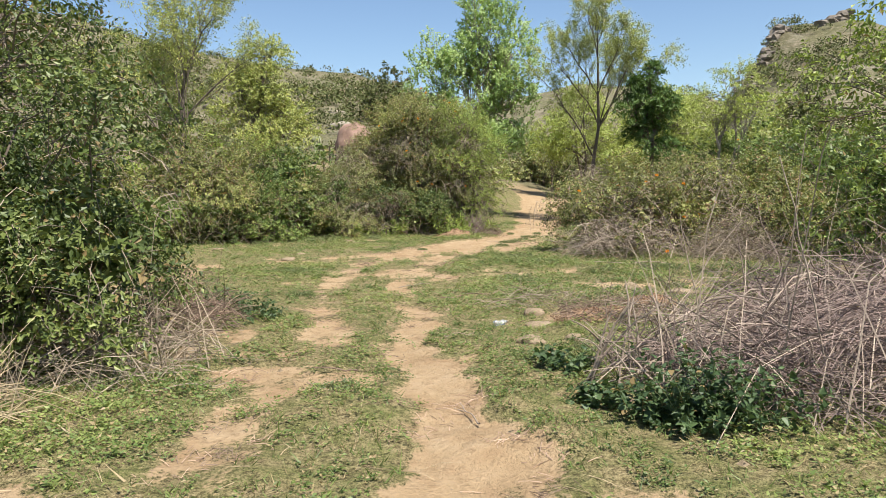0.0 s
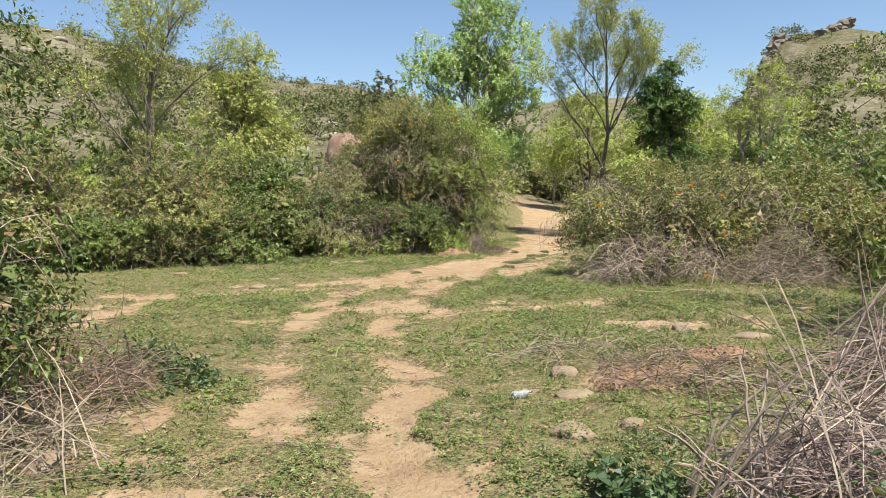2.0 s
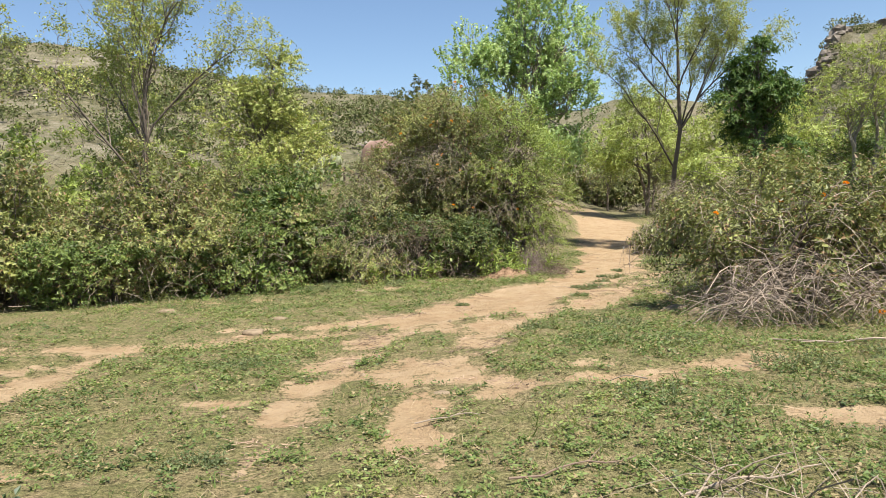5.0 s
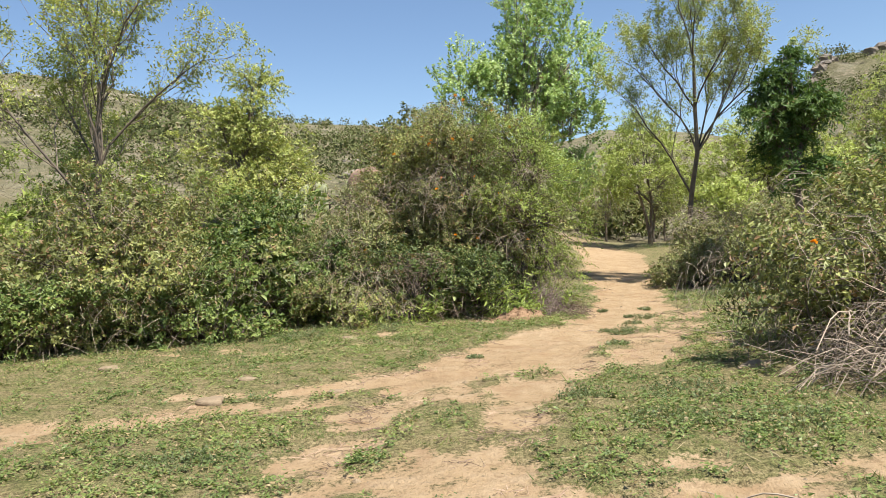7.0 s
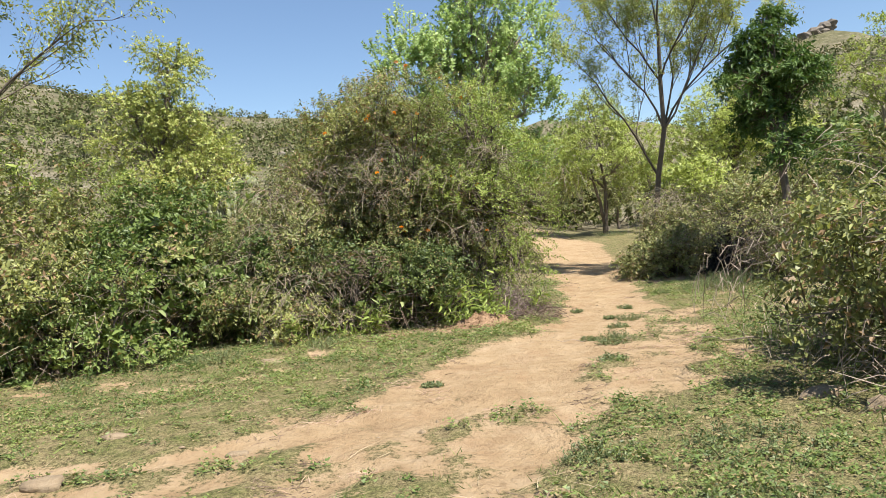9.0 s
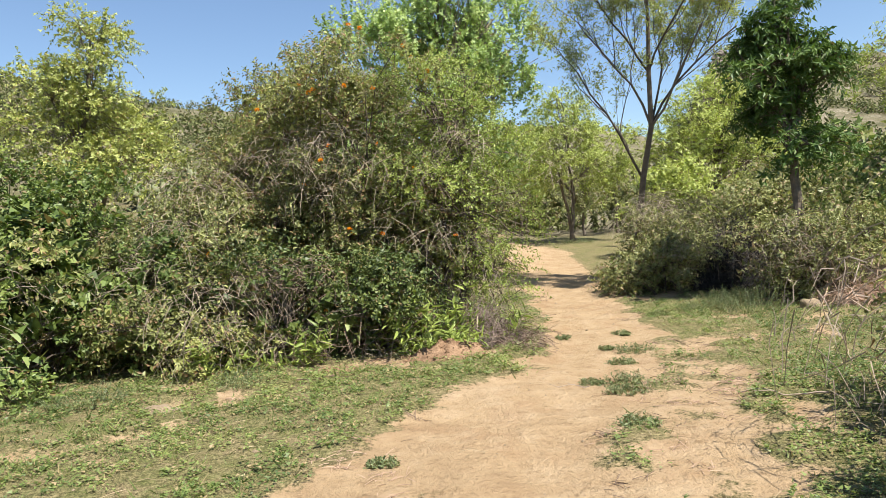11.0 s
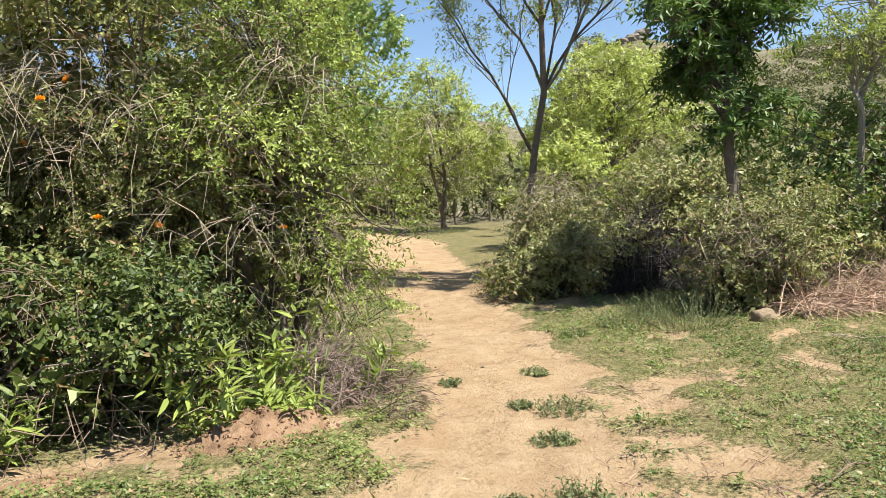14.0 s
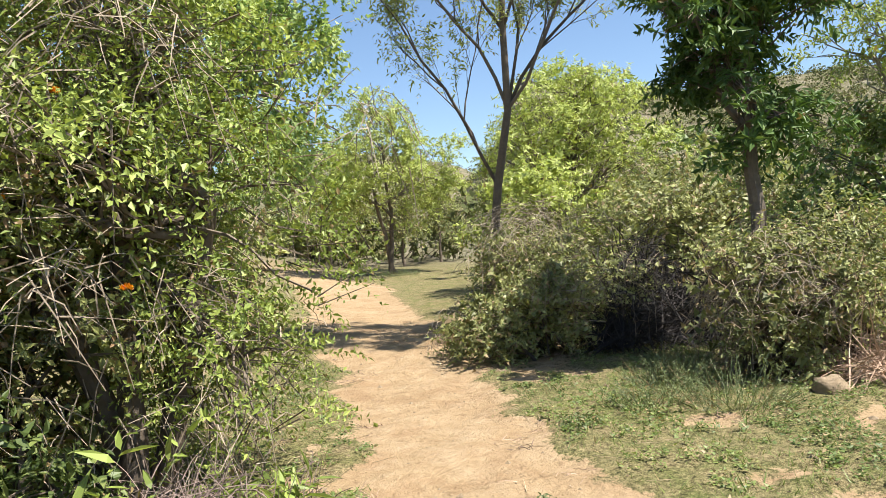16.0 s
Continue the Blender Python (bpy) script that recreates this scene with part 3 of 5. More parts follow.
def lobed_tree(name, x, y, label, leafmat, barkmat, lobes, seed, trunk=0.1, n=1800, per=18, leaf=0.07, width=0.45, length=0.4, droop=0.3, trunks=1, lean=(0, 0),
               fork=0.45, lump=0.35, depth=(0.3, 1.0), flat=0.6, sigma=0.26, rise=0.3, plain=None):
    """A tree with limbs into each lobe of its crown and leafy sprays through the lobes."""
    g = rnd(seed)
    th = thing(name, (x, y, gz(x, y) - 0.05), label, "tree")
    top = max(l[2] for l in lobes)
    wood = []
    tops = []
    for k in range(trunks):
        a = np.array([g.normal() * 0.12 * (trunks > 1), g.normal() * 0.12 * (trunks > 1), 0])
        b = np.array([lean[0] + (k - (trunks - 1) / 2) * 0.5, lean[1], top * fork])
        p = wander(g, a, b, 8, trunk * 0.35)
        wood.append(tube(p, np.linspace(trunk * 1.25, trunk * 0.75, 8) * (1.0 if trunks == 1 else 0.8), 9))
        tops.append(p)
    P, D = [], []
    vol = np.array([l[3] * l[4] + l[4] * l[5] + l[3] * l[5] for l in lobes])
    for k, l in enumerate(lobes):
        c = np.array(l[:3])
        tp = tops[k % trunks]
        s = tp[-1 - (k % 2)]
        p = wander(g, s, c, 7, 0.05)
        wood.append(tube(p, np.linspace(trunk * 0.62, trunk * 0.2, 7), 6))
        pp, dd = blob(int(n * vol[k] / vol.sum()), l[3:6], seed + 13 * k, c, lump=lump, depth=depth, low=-0.98, sigma=sigma)
        P.append(pp)
        D.append(dd)
        m = min(26, len(pp))
        idx = g.integers(0, len(pp), m)
        st = p[g.integers(2, 7, m)]
        wood.append(rods(st, pp[idx], trunk * 0.16, 0.006, sag=0.06, seg=5, sides=4, seed=seed + k, wiggle=0.03))
    P, D = np.concatenate(P), np.concatenate(D)
    Dr = D * 0.8 + g.normal(size=D.shape) * 0.6 + np.array([0, 0, rise])
    part("trunk", wood, barkmat, th)
    wood = []
    ch, E = sprays(P, Dr, length, per, leaf, width, seed + 1, droop=droop, flat=flat, plain=y > 27 if plain is None else plain, face=D)
    pick = g.uniform(size=len(P)) < 0.15
    wood.append(rods(P[pick] - unit(Dr[pick]) * 0.15, E[pick], 0.006, 0.002, seg=2, seed=seed))
    part("twig_spray", wood, barkmat, th, kind="stuff")
    part("crown", [ch], leafmat, th)
    return th


def open_tree(name, x, y, label, leafmat, barkmat, high, seed, trunk=0.12, spread=0.42, first=0.3, levels=4, kids=4, leaf=0.07, width=0.4, per=9, share=0.8, length=0.3, trunks=1, lean=(0, 0), up=0.16, bole=0.42, limb=0.5, limbs=5):
    """A thinly leaved tree whose limbs branch again and again."""
    g = rnd(seed)
    th = thing(name, (x, y, gz(x, y) - 0.05), label, "tree")
    wood, tips, ways = [], [], []

    def grow(p, d, L, r, lvl):
        k = 6
        pts, ds = [p], [d]
        for _ in range(k - 1):
            d = d + g.normal(size=3) * 0.15 + np.array([0, 0, up * 0.35])
            d = d / np.linalg.norm(d)
            p = p + d * L / (k - 1)
            pts.append(p)
            ds.append(d)
        wood.append(tube(pts, np.linspace(r, r * 0.5, k), 8 if lvl == 0 else 5 if lvl < 3 else 3))
        if lvl >= levels - 1:
            tips.extend(pts[2:])
            ways.extend(ds[2:])
        if lvl >= levels:
            return
        for c in range(limbs if lvl == 0 else kids):
            f = (first if lvl == 0 else 0.25) + (1 - (first if lvl == 0 else 0.25)) * (c + g.uniform(0.2, 0.9)) / (limbs if lvl == 0 else kids)
            i = min(k - 1, int(f * (k - 1) + 0.5))
            a = g.uniform(0, 6.28) if lvl else c * 2.4 + seed
            side = np.array([math.cos(a), math.sin(a), 0])
            dd = ds[i] * (1 - spread) + side * spread * g.uniform(0.8, 1.3) + np.array([0, 0, up])
            grow(pts[i], dd / np.linalg.norm(dd), (high * limb if lvl == 0 else L * g.uniform(0.46, 0.64)) * (1.15 - (0.6 if lvl == 0 else 0.35) * f), r * (0.42 if lvl == 0 else 0.44) * (1.15 - 0.4 * f), lvl + 1)

    for t in range(trunks):
        d = np.array([lean[0] + (t - (trunks - 1) / 2) * 0.22, lean[1] + g.normal() * 0.05, 1.0])
        grow(np.array([(t - (trunks - 1) / 2) * 0.15, 0, 0.0]), d / np.linalg.norm(d), high * bole, trunk, 0)
    part("trunk", wood, barkmat, th, smooth=True)
    P, W = np.array(tips), np.array(ways)
    ok = g.uniform(size=len(P)) < share
    P, W = P[ok], W[ok]
    ch, E = sprays(P, W + g.normal(size=W.shape) * 0.7, length, per, leaf, width, seed + 1, droop=0.25)
    part("crown", [ch], leafmat, th)
    return th


def herb(x, y, r, h, label, seed, mat=None, leaf=0.04, width=0.55, n=60, per=7, name="weed_plant"):
    """A low leafy plant of many short stems."""
    g = rnd(seed)
    th = thing(name, (x, y, gz(x, y) - 0.01), label, "plant", "low weeds")
    a, q = g.uniform(0, 6.28, n), np.sqrt(g.uniform(0, 1, n))
    O = np.stack([np.cos(a) * q * r * 0.75, np.sin(a) * q * r * 0.75, np.zeros(n)], 1)
    D = np.stack([np.cos(a) * q * 0.8, np.sin(a) * q * 0.8, np.full(n, 0.9)], 1) + g.normal(size=(n, 3)) * 0.25
    ch, E = sprays(O, D, h, per, leaf, width, seed, droop=0.15, flat=0.9, oval=leaf > 0.05)
    part("leaves", [ch], mat or M_HERB, th)
    part("stem", [rods(O, E, 0.003, 0.0015, seg=2, seed=seed)], M_HERB, th, kind="stuff")
    return th


def heap(name, x, y, rx, ry, h, n, label, mat, seed, lmin=0.5, lmax=1.6, upright=0.25, rad=0.005, category="brush pile", turn=None, singles=24, bow=1.0):
    """A tangle of dead canes and twigs thrown on a heap."""
    g = rnd(seed)
    th = thing(name, (x, y, gz(x, y)), label, category)
    a, q = g.uniform(0, 6.28, n), np.sqrt(g.uniform(0, 1, n))
    X, Y = np.cos(a) * q * rx, np.sin(a) * q * ry
    top = h * (1 - q ** 2) * (0.75 + 0.5 * vnoise(X * 1.3, Y * 1.3, seed=seed))
    Z = g.uniform(0.0, 1.0, n) ** 0.8 * np.maximum(top, 0.05)
    t = g.normal(turn, 1.3, n) if turn is not None else g.uniform(0, 6.28, n)
    el = g.normal(0.12, 0.32, n)
    up_ = g.uniform(size=n) < upright
    el[up_] = g.uniform(0.5, 1.4, up_.sum())
    L = g.uniform(lmin, lmax, n)
    d = np.stack([np.cos(t) * np.cos(el), np.sin(t) * np.cos(el), np.sin(el)], 1) * L[:, None]
    P0 = np.stack([X, Y, Z], 1) - d * 0.4
    P1 = P0 + d
    lo = np.minimum(P0[:, 2], P1[:, 2])
    lift = np.where(lo < 0.01, 0.01 - lo, 0)
    P0[:, 2] += lift
    P1[:, 2] += lift
    r = rad * g.uniform(0.5, 1.5, n)
    sg = g.uniform(-0.02, 0.14, n) * bow
    m = singles
    part("cane_tangle", [rods(P0[m:], P1[m:], r[m:], r[m:] * 0.45, sag=sg[m:], seg=4, sides=3, seed=seed, wiggle=0.009 * bow)], mat, th, kind="stuff")
    for k in range(m):
        part("cane", [rods(P0[k:k + 1], P1[k:k + 1], r[k] * 1.1, r[k] * 0.5, sag=sg[k] + 0.05, seg=8, sides=6, seed=seed + k, wiggle=0.006)], mat, th)
    return th


def stone(name, x, y, size, label, mat, seed, sink=0.3, turn=0.0, sub=3, rough=0.22, z=None, category="stone", smooth=True):
    """A worn lump of rock, flat below."""
    bm = bmesh.new()
    bmesh.ops.create_icosphere(bm, subdivisions=sub, radius=1.0)
    co = np.array([v.co[:] for v in bm.verts])
    f = 1 + rough * 1.6 * fbm(co[:, 0] * 1.4 + seed, co[:, 1] * 1.4, co[:, 2] * 1.4, seed=seed, octaves=4)
    for v, c, k in zip(bm.verts, co, f):
        v.co = Vector((c[0] * k * size[0], c[1] * k * size[1], c[2] * k * size[2]))
    me = bpy.data.meshes.new(name)
    bm.to_mesh(me)
    bm.free()
    me.polygons.foreach_set("use_smooth", np.full(len(me.polygons), smooth))
    me.materials.append(mat)
    ob = tagged(new(name, me), label, category)
    ob.matrix_world = pose(x, y, (gz(x, y) if z is None else z) + size[2] * (1 - 2 * sink), 0, 0, turn)
    return ob


# ---- trees ----
lobed_tree("poplar_tree", 1.0, 30.0, "tall light-green poplar behind the flowering shrub", M_POPLAR, M_PALEBARK,
           [(-1.6, 0, 4.6, 0.95, 1.0, 2.3), (0.7, 0.2, 6.3, 1.0, 1.1, 2.2), (1.5, 0, 4.2, 0.95, 1.0, 1.6), (0.3, 0, 7.5, 0.65, 0.7, 1.7), (1.6, 0.2, 6.4, 0.6, 0.7, 1.9), (-0.4, 0.1, 5.0, 1.0, 1.0, 1.6), (0.6, 0.0, 2.8, 1.2, 1.1, 1.2), (-1.0, 0.0, 2.8, 1.1, 1.0, 1.2)],
           101, trunk=0.12, n=3900, per=16, leaf=0.085, width=0.62, length=0.46, droop=0.1, trunks=2, fork=0.5, rise=1.3, sigma=0.27)
open_tree("thin_tree", 5.15, 28.2, "thinly leaved tree with forked grey limbs among shrubs", M_YELLOW, M_BARK, 9.2, 117, trunk=0.08, spread=0.31, first=0.42, levels=4, kids=5, leaf=0.08, width=0.36, per=8, share=0.7, up=0.15, bole=0.62, limb=0.34, limbs=9)
lobed_tree("dark_tree", 6.35, 23.7, "small dense tree with dark glossy drooping leaves", M_DARK, M_BARK,
           [(-0.2, 0, 4.1, 0.55, 0.5, 0.62), (-0.5, 0.1, 3.75, 0.4, 0.4, 0.45), (0.3, -0.1, 3.75, 0.42, 0.42, 0.5), (-0.15, 0, 3.1, 0.42, 0.4, 0.45), (-0.15, 0.1, 4.7, 0.36, 0.34, 0.4), (0.5, 0, 2.55, 0.28, 0.26, 0.2), (-0.05, -0.1, 2.5, 0.24, 0.24, 0.3)],
           131, trunk=0.08, n=820, per=14, sigma=0.15, leaf=0.12, width=0.36, length=0.28, droop=0.5, fork=0.6, lump=0.3)
lobed_tree("forked_pale_tree", 8.65, 23.6, "light-green tree with a pale forked trunk", M_WILLOW, M_PALEBARK,
           [(0.0, 0, 4.0, 0.75, 0.8, 0.75), (0.6, 0, 3.5, 0.7, 0.7, 0.6), (-0.3, 0.3, 3.4, 0.55, 0.6, 0.5), (0.2, 0.1, 4.55, 0.5, 0.5, 0.4)],
           141, trunk=0.07, n=420, per=16, leaf=0.07, width=0.42, length=0.4, trunks=2, fork=0.55)
lobed_tree("round_willow_tree", 9.2, 32.3, "rounded yellow-green willow behind the shrubs", M_WILLOW, M_BARK,
           [(0.1, 0, 3.7, 1.5, 1.4, 1.6), (-0.95, 0, 2.8, 1.1, 1.1, 1.3), (1.2, 0, 2.9, 1.2, 1.2, 1.4), (0.3, 0, 4.5, 0.9, 0.9, 0.8)],
           151, trunk=0.14, n=1700, per=16, leaf=0.1, width=0.3, length=0.45, droop=0.35)
lobed_tree("path_willow_tree", 7.3, 41.5, "small yellow-green willow with slim crooked trunk beside the path", M_WILLOW, M_BARK,
           [(-0.4, 0, 3.9, 1.9, 1.7, 1.7), (-1.5, 0, 3.0, 1.1, 1.1, 1.0), (1.3, 0, 3.3, 1.4, 1.2, 1.2), (0.1, 0, 5.2, 1.1, 1.1, 0.8)],
           161, trunk=0.09, n=2500, per=16, leaf=0.1, width=0.34, length=0.45, droop=0.3, trunks=2, fork=0.45, sigma=0.22)
open_tree("bare_tree", -7.15, 20.9, "tall sparse tree with bare grey branches behind the hedge", M_YELLOW, M_BARK, 8.8, 173, trunk=0.075, spread=0.36, first=0.3, levels=4, kids=5, leaf=0.075, width=0.45, per=6, share=0.55, trunks=1, up=0.15, bole=0.6, limb=0.36, limbs=10)
lobed_tree("yellow_green_tree", -8.2, 33.0, "small yellow-green tree on the slope behind the hedge", M_YELLOW, M_BARK,
           [(0.2, 0, 4.2, 1.1, 1.1, 1.2), (0.9, 0, 3.1, 1.2, 1.1, 0.9), (-1.0, 0, 3.0, 1.0, 1.1, 1.0), (0.2, 0, 5.6, 0.8, 0.8, 0.9), (-1.1, 0, 4.4, 0.6, 0.6, 0.7), (0.3, 0, 2.0, 1.3, 1.1, 0.7), (1.5, 0, 2.2, 0.7, 0.7, 0.6)],
           181, trunk=0.08, n=2400, per=14, leaf=0.085, width=0.5, length=0.45, lump=0.4, trunks=3, fork=0.35)
lobed_tree("edge_tree", -5.2, 7.8, "leafy olive-green tree rising over the thicket", M_THICKET, M_BARK,
           [(0.2, 0, 3.3, 1.4, 1.3, 1.2), (1.1, 0.2, 2.7, 0.8, 0.9, 0.8), (-1.0, 0, 3.0, 1.3, 1.2, 1.3), (0.5, 1.2, 3.6, 1.0, 1.2, 0.9), (-0.4, 2.6, 3.0, 1.2, 1.3, 1.2)],
           191, trunk=0.07, n=2000, per=13, leaf=0.065, width=0.55, length=0.4, trunks=2, lump=0.42)
lobed_tree("spring_tree", 5.9, 8.6, "young tree with fresh yellow-green leaves on thin branches", M_BRIGHT, M_BARK,
           [(0, 0, 2.9, 1.0, 1.0, 1.1), (-0.6, 0.4, 2.2, 0.8, 0.9, 0.8), (0.4, 0.8, 3.6, 0.8, 0.8, 0.8), (0.2, 2.0, 2.4, 1.0, 1.0, 1.2)],
           201, trunk=0.05, n=800, per=12, leaf=0.075, width=0.55, length=0.4, trunks=2, lump=0.4)
for k, (tx, ty, th_) in enumerate([(6.3, 46.5, 2.4), (8.7, 46.0, 2.6), (9.4, 46.6, 2.5), (11.2, 47, 3.2)]):
    lobed_tree("slim_tree", tx, ty, "slim dark-stemmed young tree at the clearing's edge", M_OLIVE, M_BARK,
               [(0, 0, th_ * 0.8, 0.8, 0.8, 0.7), (0.3, 0, th_, 0.6, 0.6, 0.6)], 210 + k, trunk=0.06, n=220, per=13, leaf=0.11, width=0.35, length=0.5)

# ---- shrubs ----
shrub("undergrowth_shrub", -1.75, 20.95, (0.95, 0.55, 1.0), "bright green leafy undergrowth with dark gaps", M_THICKET, 302, n=1000, per=12, oval=True, leaf=0.046, width=0.6, flowers=4, dead=500, twigmat=M_BROWNTWIG)
shrub("undergrowth_shrub", -0.6, 21.35, (0.7, 0.5, 0.95), "green leafy undergrowth at the big shrub's foot", M_THICKET, 303, n=800, per=12, oval=True, leaf=0.046, width=0.5, dead=120)
shrub("arching_shrub", 6.0, 23.25, (0.75, 0.45, 1.25), "tangle of arching dry twigs and olive leaves", M_OLIVE, 305, n=800, per=12, leaf=0.045, dead=1300)
shrub("brown_shrub", 6.95, 23.2, (1.1, 0.55, 1.35), "low tangle of olive leaves and dry twigs", M_OLIVE, 304, n=1300, per=12, leaf=0.045, dead=1400)
lantana = shrub("flowering_shrub", -0.75, 22.9, (2.15, 2.1, 3.7), "large tangled shrub, olive leaves, dry twigs and orange flowers", M_LANTANA, 301, n=10800, per=14, leaf=0.044, length=0.27,
                lobes=[(-0.3, 0, 2.4, 1.6, 1.55, 1.7), (-1.35, 0.1, 1.5, 1.5, 1.5, 1.4), (0.5, 0.1, 1.4, 1.1, 1.35, 1.4), (-0.35, -0.6, 0.8, 1.5, 1.0, 0.95), (-0.7, 0.2, 3.2, 0.9, 0.9, 0.8)],
                stems=44, twigmat=M_TWIG, dead=5200, flowers=26, lump=0.34)
lobed_tree("bright_shrub_tree", 0.45, 22.3, "bright green shrubby tree with twisted grey trunks", M_BRIGHT, M_BARK,
           [(0.05, -0.1, 2.5, 0.8, 0.8, 0.9), (0.35, -0.1, 1.8, 0.55, 0.7, 0.6), (0.05, 0.2, 3.1, 0.6, 0.6, 0.6), (0.4, 0.7, 1.2, 0.5, 0.8, 0.7), (0.6, 0.0, 0.95, 0.35, 0.5, 0.45), (-0.35, -0.3, 1.9, 0.6, 0.6, 0.5)],
           311, trunk=0.085, n=2800, per=13, leaf=0.044, width=0.5, length=0.32, trunks=3, fork=0.6)
shrub("draped_shrub", 4.0, 15.8, (1.65, 1.7, 1.6), "olive shrub draped with bleached dead branches and orange flowers", M_LANTANA, 321, n=2900, per=13, leaf=0.05, dead=1700, flowers=9, twigmat=M_CANE)
shrub("draped_shrub", 6.6, 15.7, (1.7, 1.7, 1.6), "olive shrub behind a heap of dead twigs", M_LANTANA, 322, n=2400, per=12, leaf=0.055, dead=320, twigmat=M_CANE)
shrub("tangled_shrub", -6.6, 20.2, (2.2, 1.9, 2.75), "brownish-green tangled shrub in the hedge", M_LANTANA, 331, n=4200, per=13, leaf=0.055, dead=1700)
shrub("light_green_shrub", -7.8, 22.0, (2.3, 1.5, 3.8), "light-green feathery shrub rising out of the hedge", M_BRIGHT, 332, n=2600, per=14, leaf=0.065, width=0.35)
shrub("dark_green_shrub", -4.5, 21.4, (1.5, 1.4, 2.3), "dense dark-green shrub in the hedge", M_HEDGE, 333, n=4600, per=13, leaf=0.055, width=0.6, twigs=0.15)
shrub("grey_twiggy_shrub", -2.75, 22.0, (1.15, 1.1, 2.3), "grey-olive shrub full of dry twigs", M_OLIVE, 334, n=2800, per=12, leaf=0.045, dead=1700)
shrub("hedge_shrub", -9.4, 18.9, (1.9, 1.7, 2.5), "mixed green hedge shrub with dry stems", M_LANTANA, 335, n=3000, per=13, leaf=0.06, dead=300)
shrub("yellow_green_shrub", -10.2, 20.9, (1.7, 1.5, 3.3), "bright yellow-green shrub behind the hedge", M_BRIGHT, 336, n=2000, per=13, leaf=0.07)
shrub("low_green_shrub", -4.9, 19.6, (1.3, 0.8, 1.05), "low green shrub at the hedge's foot", M_HEDGE, 337, n=1500, per=12, leaf=0.055, dead=160)
shrub("low_green_shrub", -2.7, 20.9, (1.0, 0.6, 0.95), "low yellow-green shrub at the hedge's foot", M_LANTANA, 338, n=900, per=12, leaf=0.045, dead=900)
shrub("low_green_shrub", -7.4, 18.5, (1.5, 0.8, 1.0), "low green shrub with straw at the hedge's foot", M_HEDGE, 339, n=1300, per=12, leaf=0.055, dead=220)
shrub("thicket_shrub", -3.7, 6.9, (1.5, 1.3, 2.3), "dense green thicket with dead twigs hanging from it", M_THICKET, 341, n=4200, per=13, leaf=0.045, width=0.55, dead=900, lump=0.4, twigmat=M_CANE)
shrub("thicket_shrub", -4.9, 5.2, (1.7, 1.4, 2.6), "leafy green thicket beside the path", M_THICKET, 342, n=2200, per=13, leaf=0.055, width=0.55, dead=260, lump=0.4)
shrub("thicket_shrub", -5.8, 9.6, (1.5, 1.3, 2.2), "green thicket shrub with brown undergrowth", M_HEDGE, 343, n=1500, per=12, leaf=0.06, dead=200)
shrub("brown_shrub", 5.1, 26.4, (1.25, 1.15, 1.7), "dusty olive shrub with arching dry twigs by the path", M_OLIVE, 351, n=3000, per=12, leaf=0.045, dead=1800, twigmat=M_TWIG, lobes=[(0.45, 0.2, 0.75, 0.7, 0.9, 0.8), (-0.2, -0.1, 0.4, 0.9, 0.8, 0.55), (-0.75, -0.2, 0.2, 0.6, 0.6, 0.3)])
shrub("brown_shrub", 7.9, 27.2, (1.7, 1.4, 2.4), "dusty olive shrub over a dark hollow", M_OLIVE, 352, n=3000, per=12, leaf=0.05, dead=500, lobes=[(-0.9, -0.8, 1.5, 0.9, 1.0, 0.4), (0.3, -0.7, 1.5, 1.2, 1.0, 0.5), (-0.6, 0.5, 0.7, 1.6, 0.5, 0.7), (0.3, 0.4, 1.8, 1.2, 0.8, 0.5)])
shrub("brown_shrub", 9.6, 24.0, (1.9, 1.8, 2.7), "large olive shrub with yellowed leaves and orange flowers", M_HEDGE, 353, n=2800, per=12, leaf=0.06, dead=300, flowers=10)
shrub("olive_shrub", 7.6, 30.0, (1.5, 1.3, 2.5), "tall olive-green shrub behind the path", M_WILLOW, 354, n=2400, per=12, leaf=0.07)
shrub("olive_shrub", 9.4, 18.8, (2.1, 2.0, 2.5), "wide green shrub on the clearing's edge", M_HEDGE, 355, n=1700, per=12, leaf=0.065, dead=300)
shrub("olive_shrub", 8.4, 12.6, (2.0, 2.2, 2.4), "green shrub with dry stalks at the clearing's edge", M_HEDGE, 356, n=1800, per=12, leaf=0.07, dead=300)
shrub("spring_shrub", 10.2, 15.6, (1.6, 1.6, 3.4), "yellow-green shrub at the clearing's edge", M_BRIGHT, 357, n=1400, per=12, leaf=0.07)
shrub("olive_shrub", 12.6, 22.0, (2.2, 2.2, 2.6), "large green shrub on the far bank", M_HEDGE, 358, n=1300, per=12, leaf=0.08)


def far_shrub(x, y, rx, h, mat, seed, label):
    return shrub("distant_shrub", x, y, (rx, rx, h), label, mat, seed, n=int(120 * rx), per=10, leaf=0.18, width=0.55, length=0.5, stems=4, twigs=0.05, plain=True)


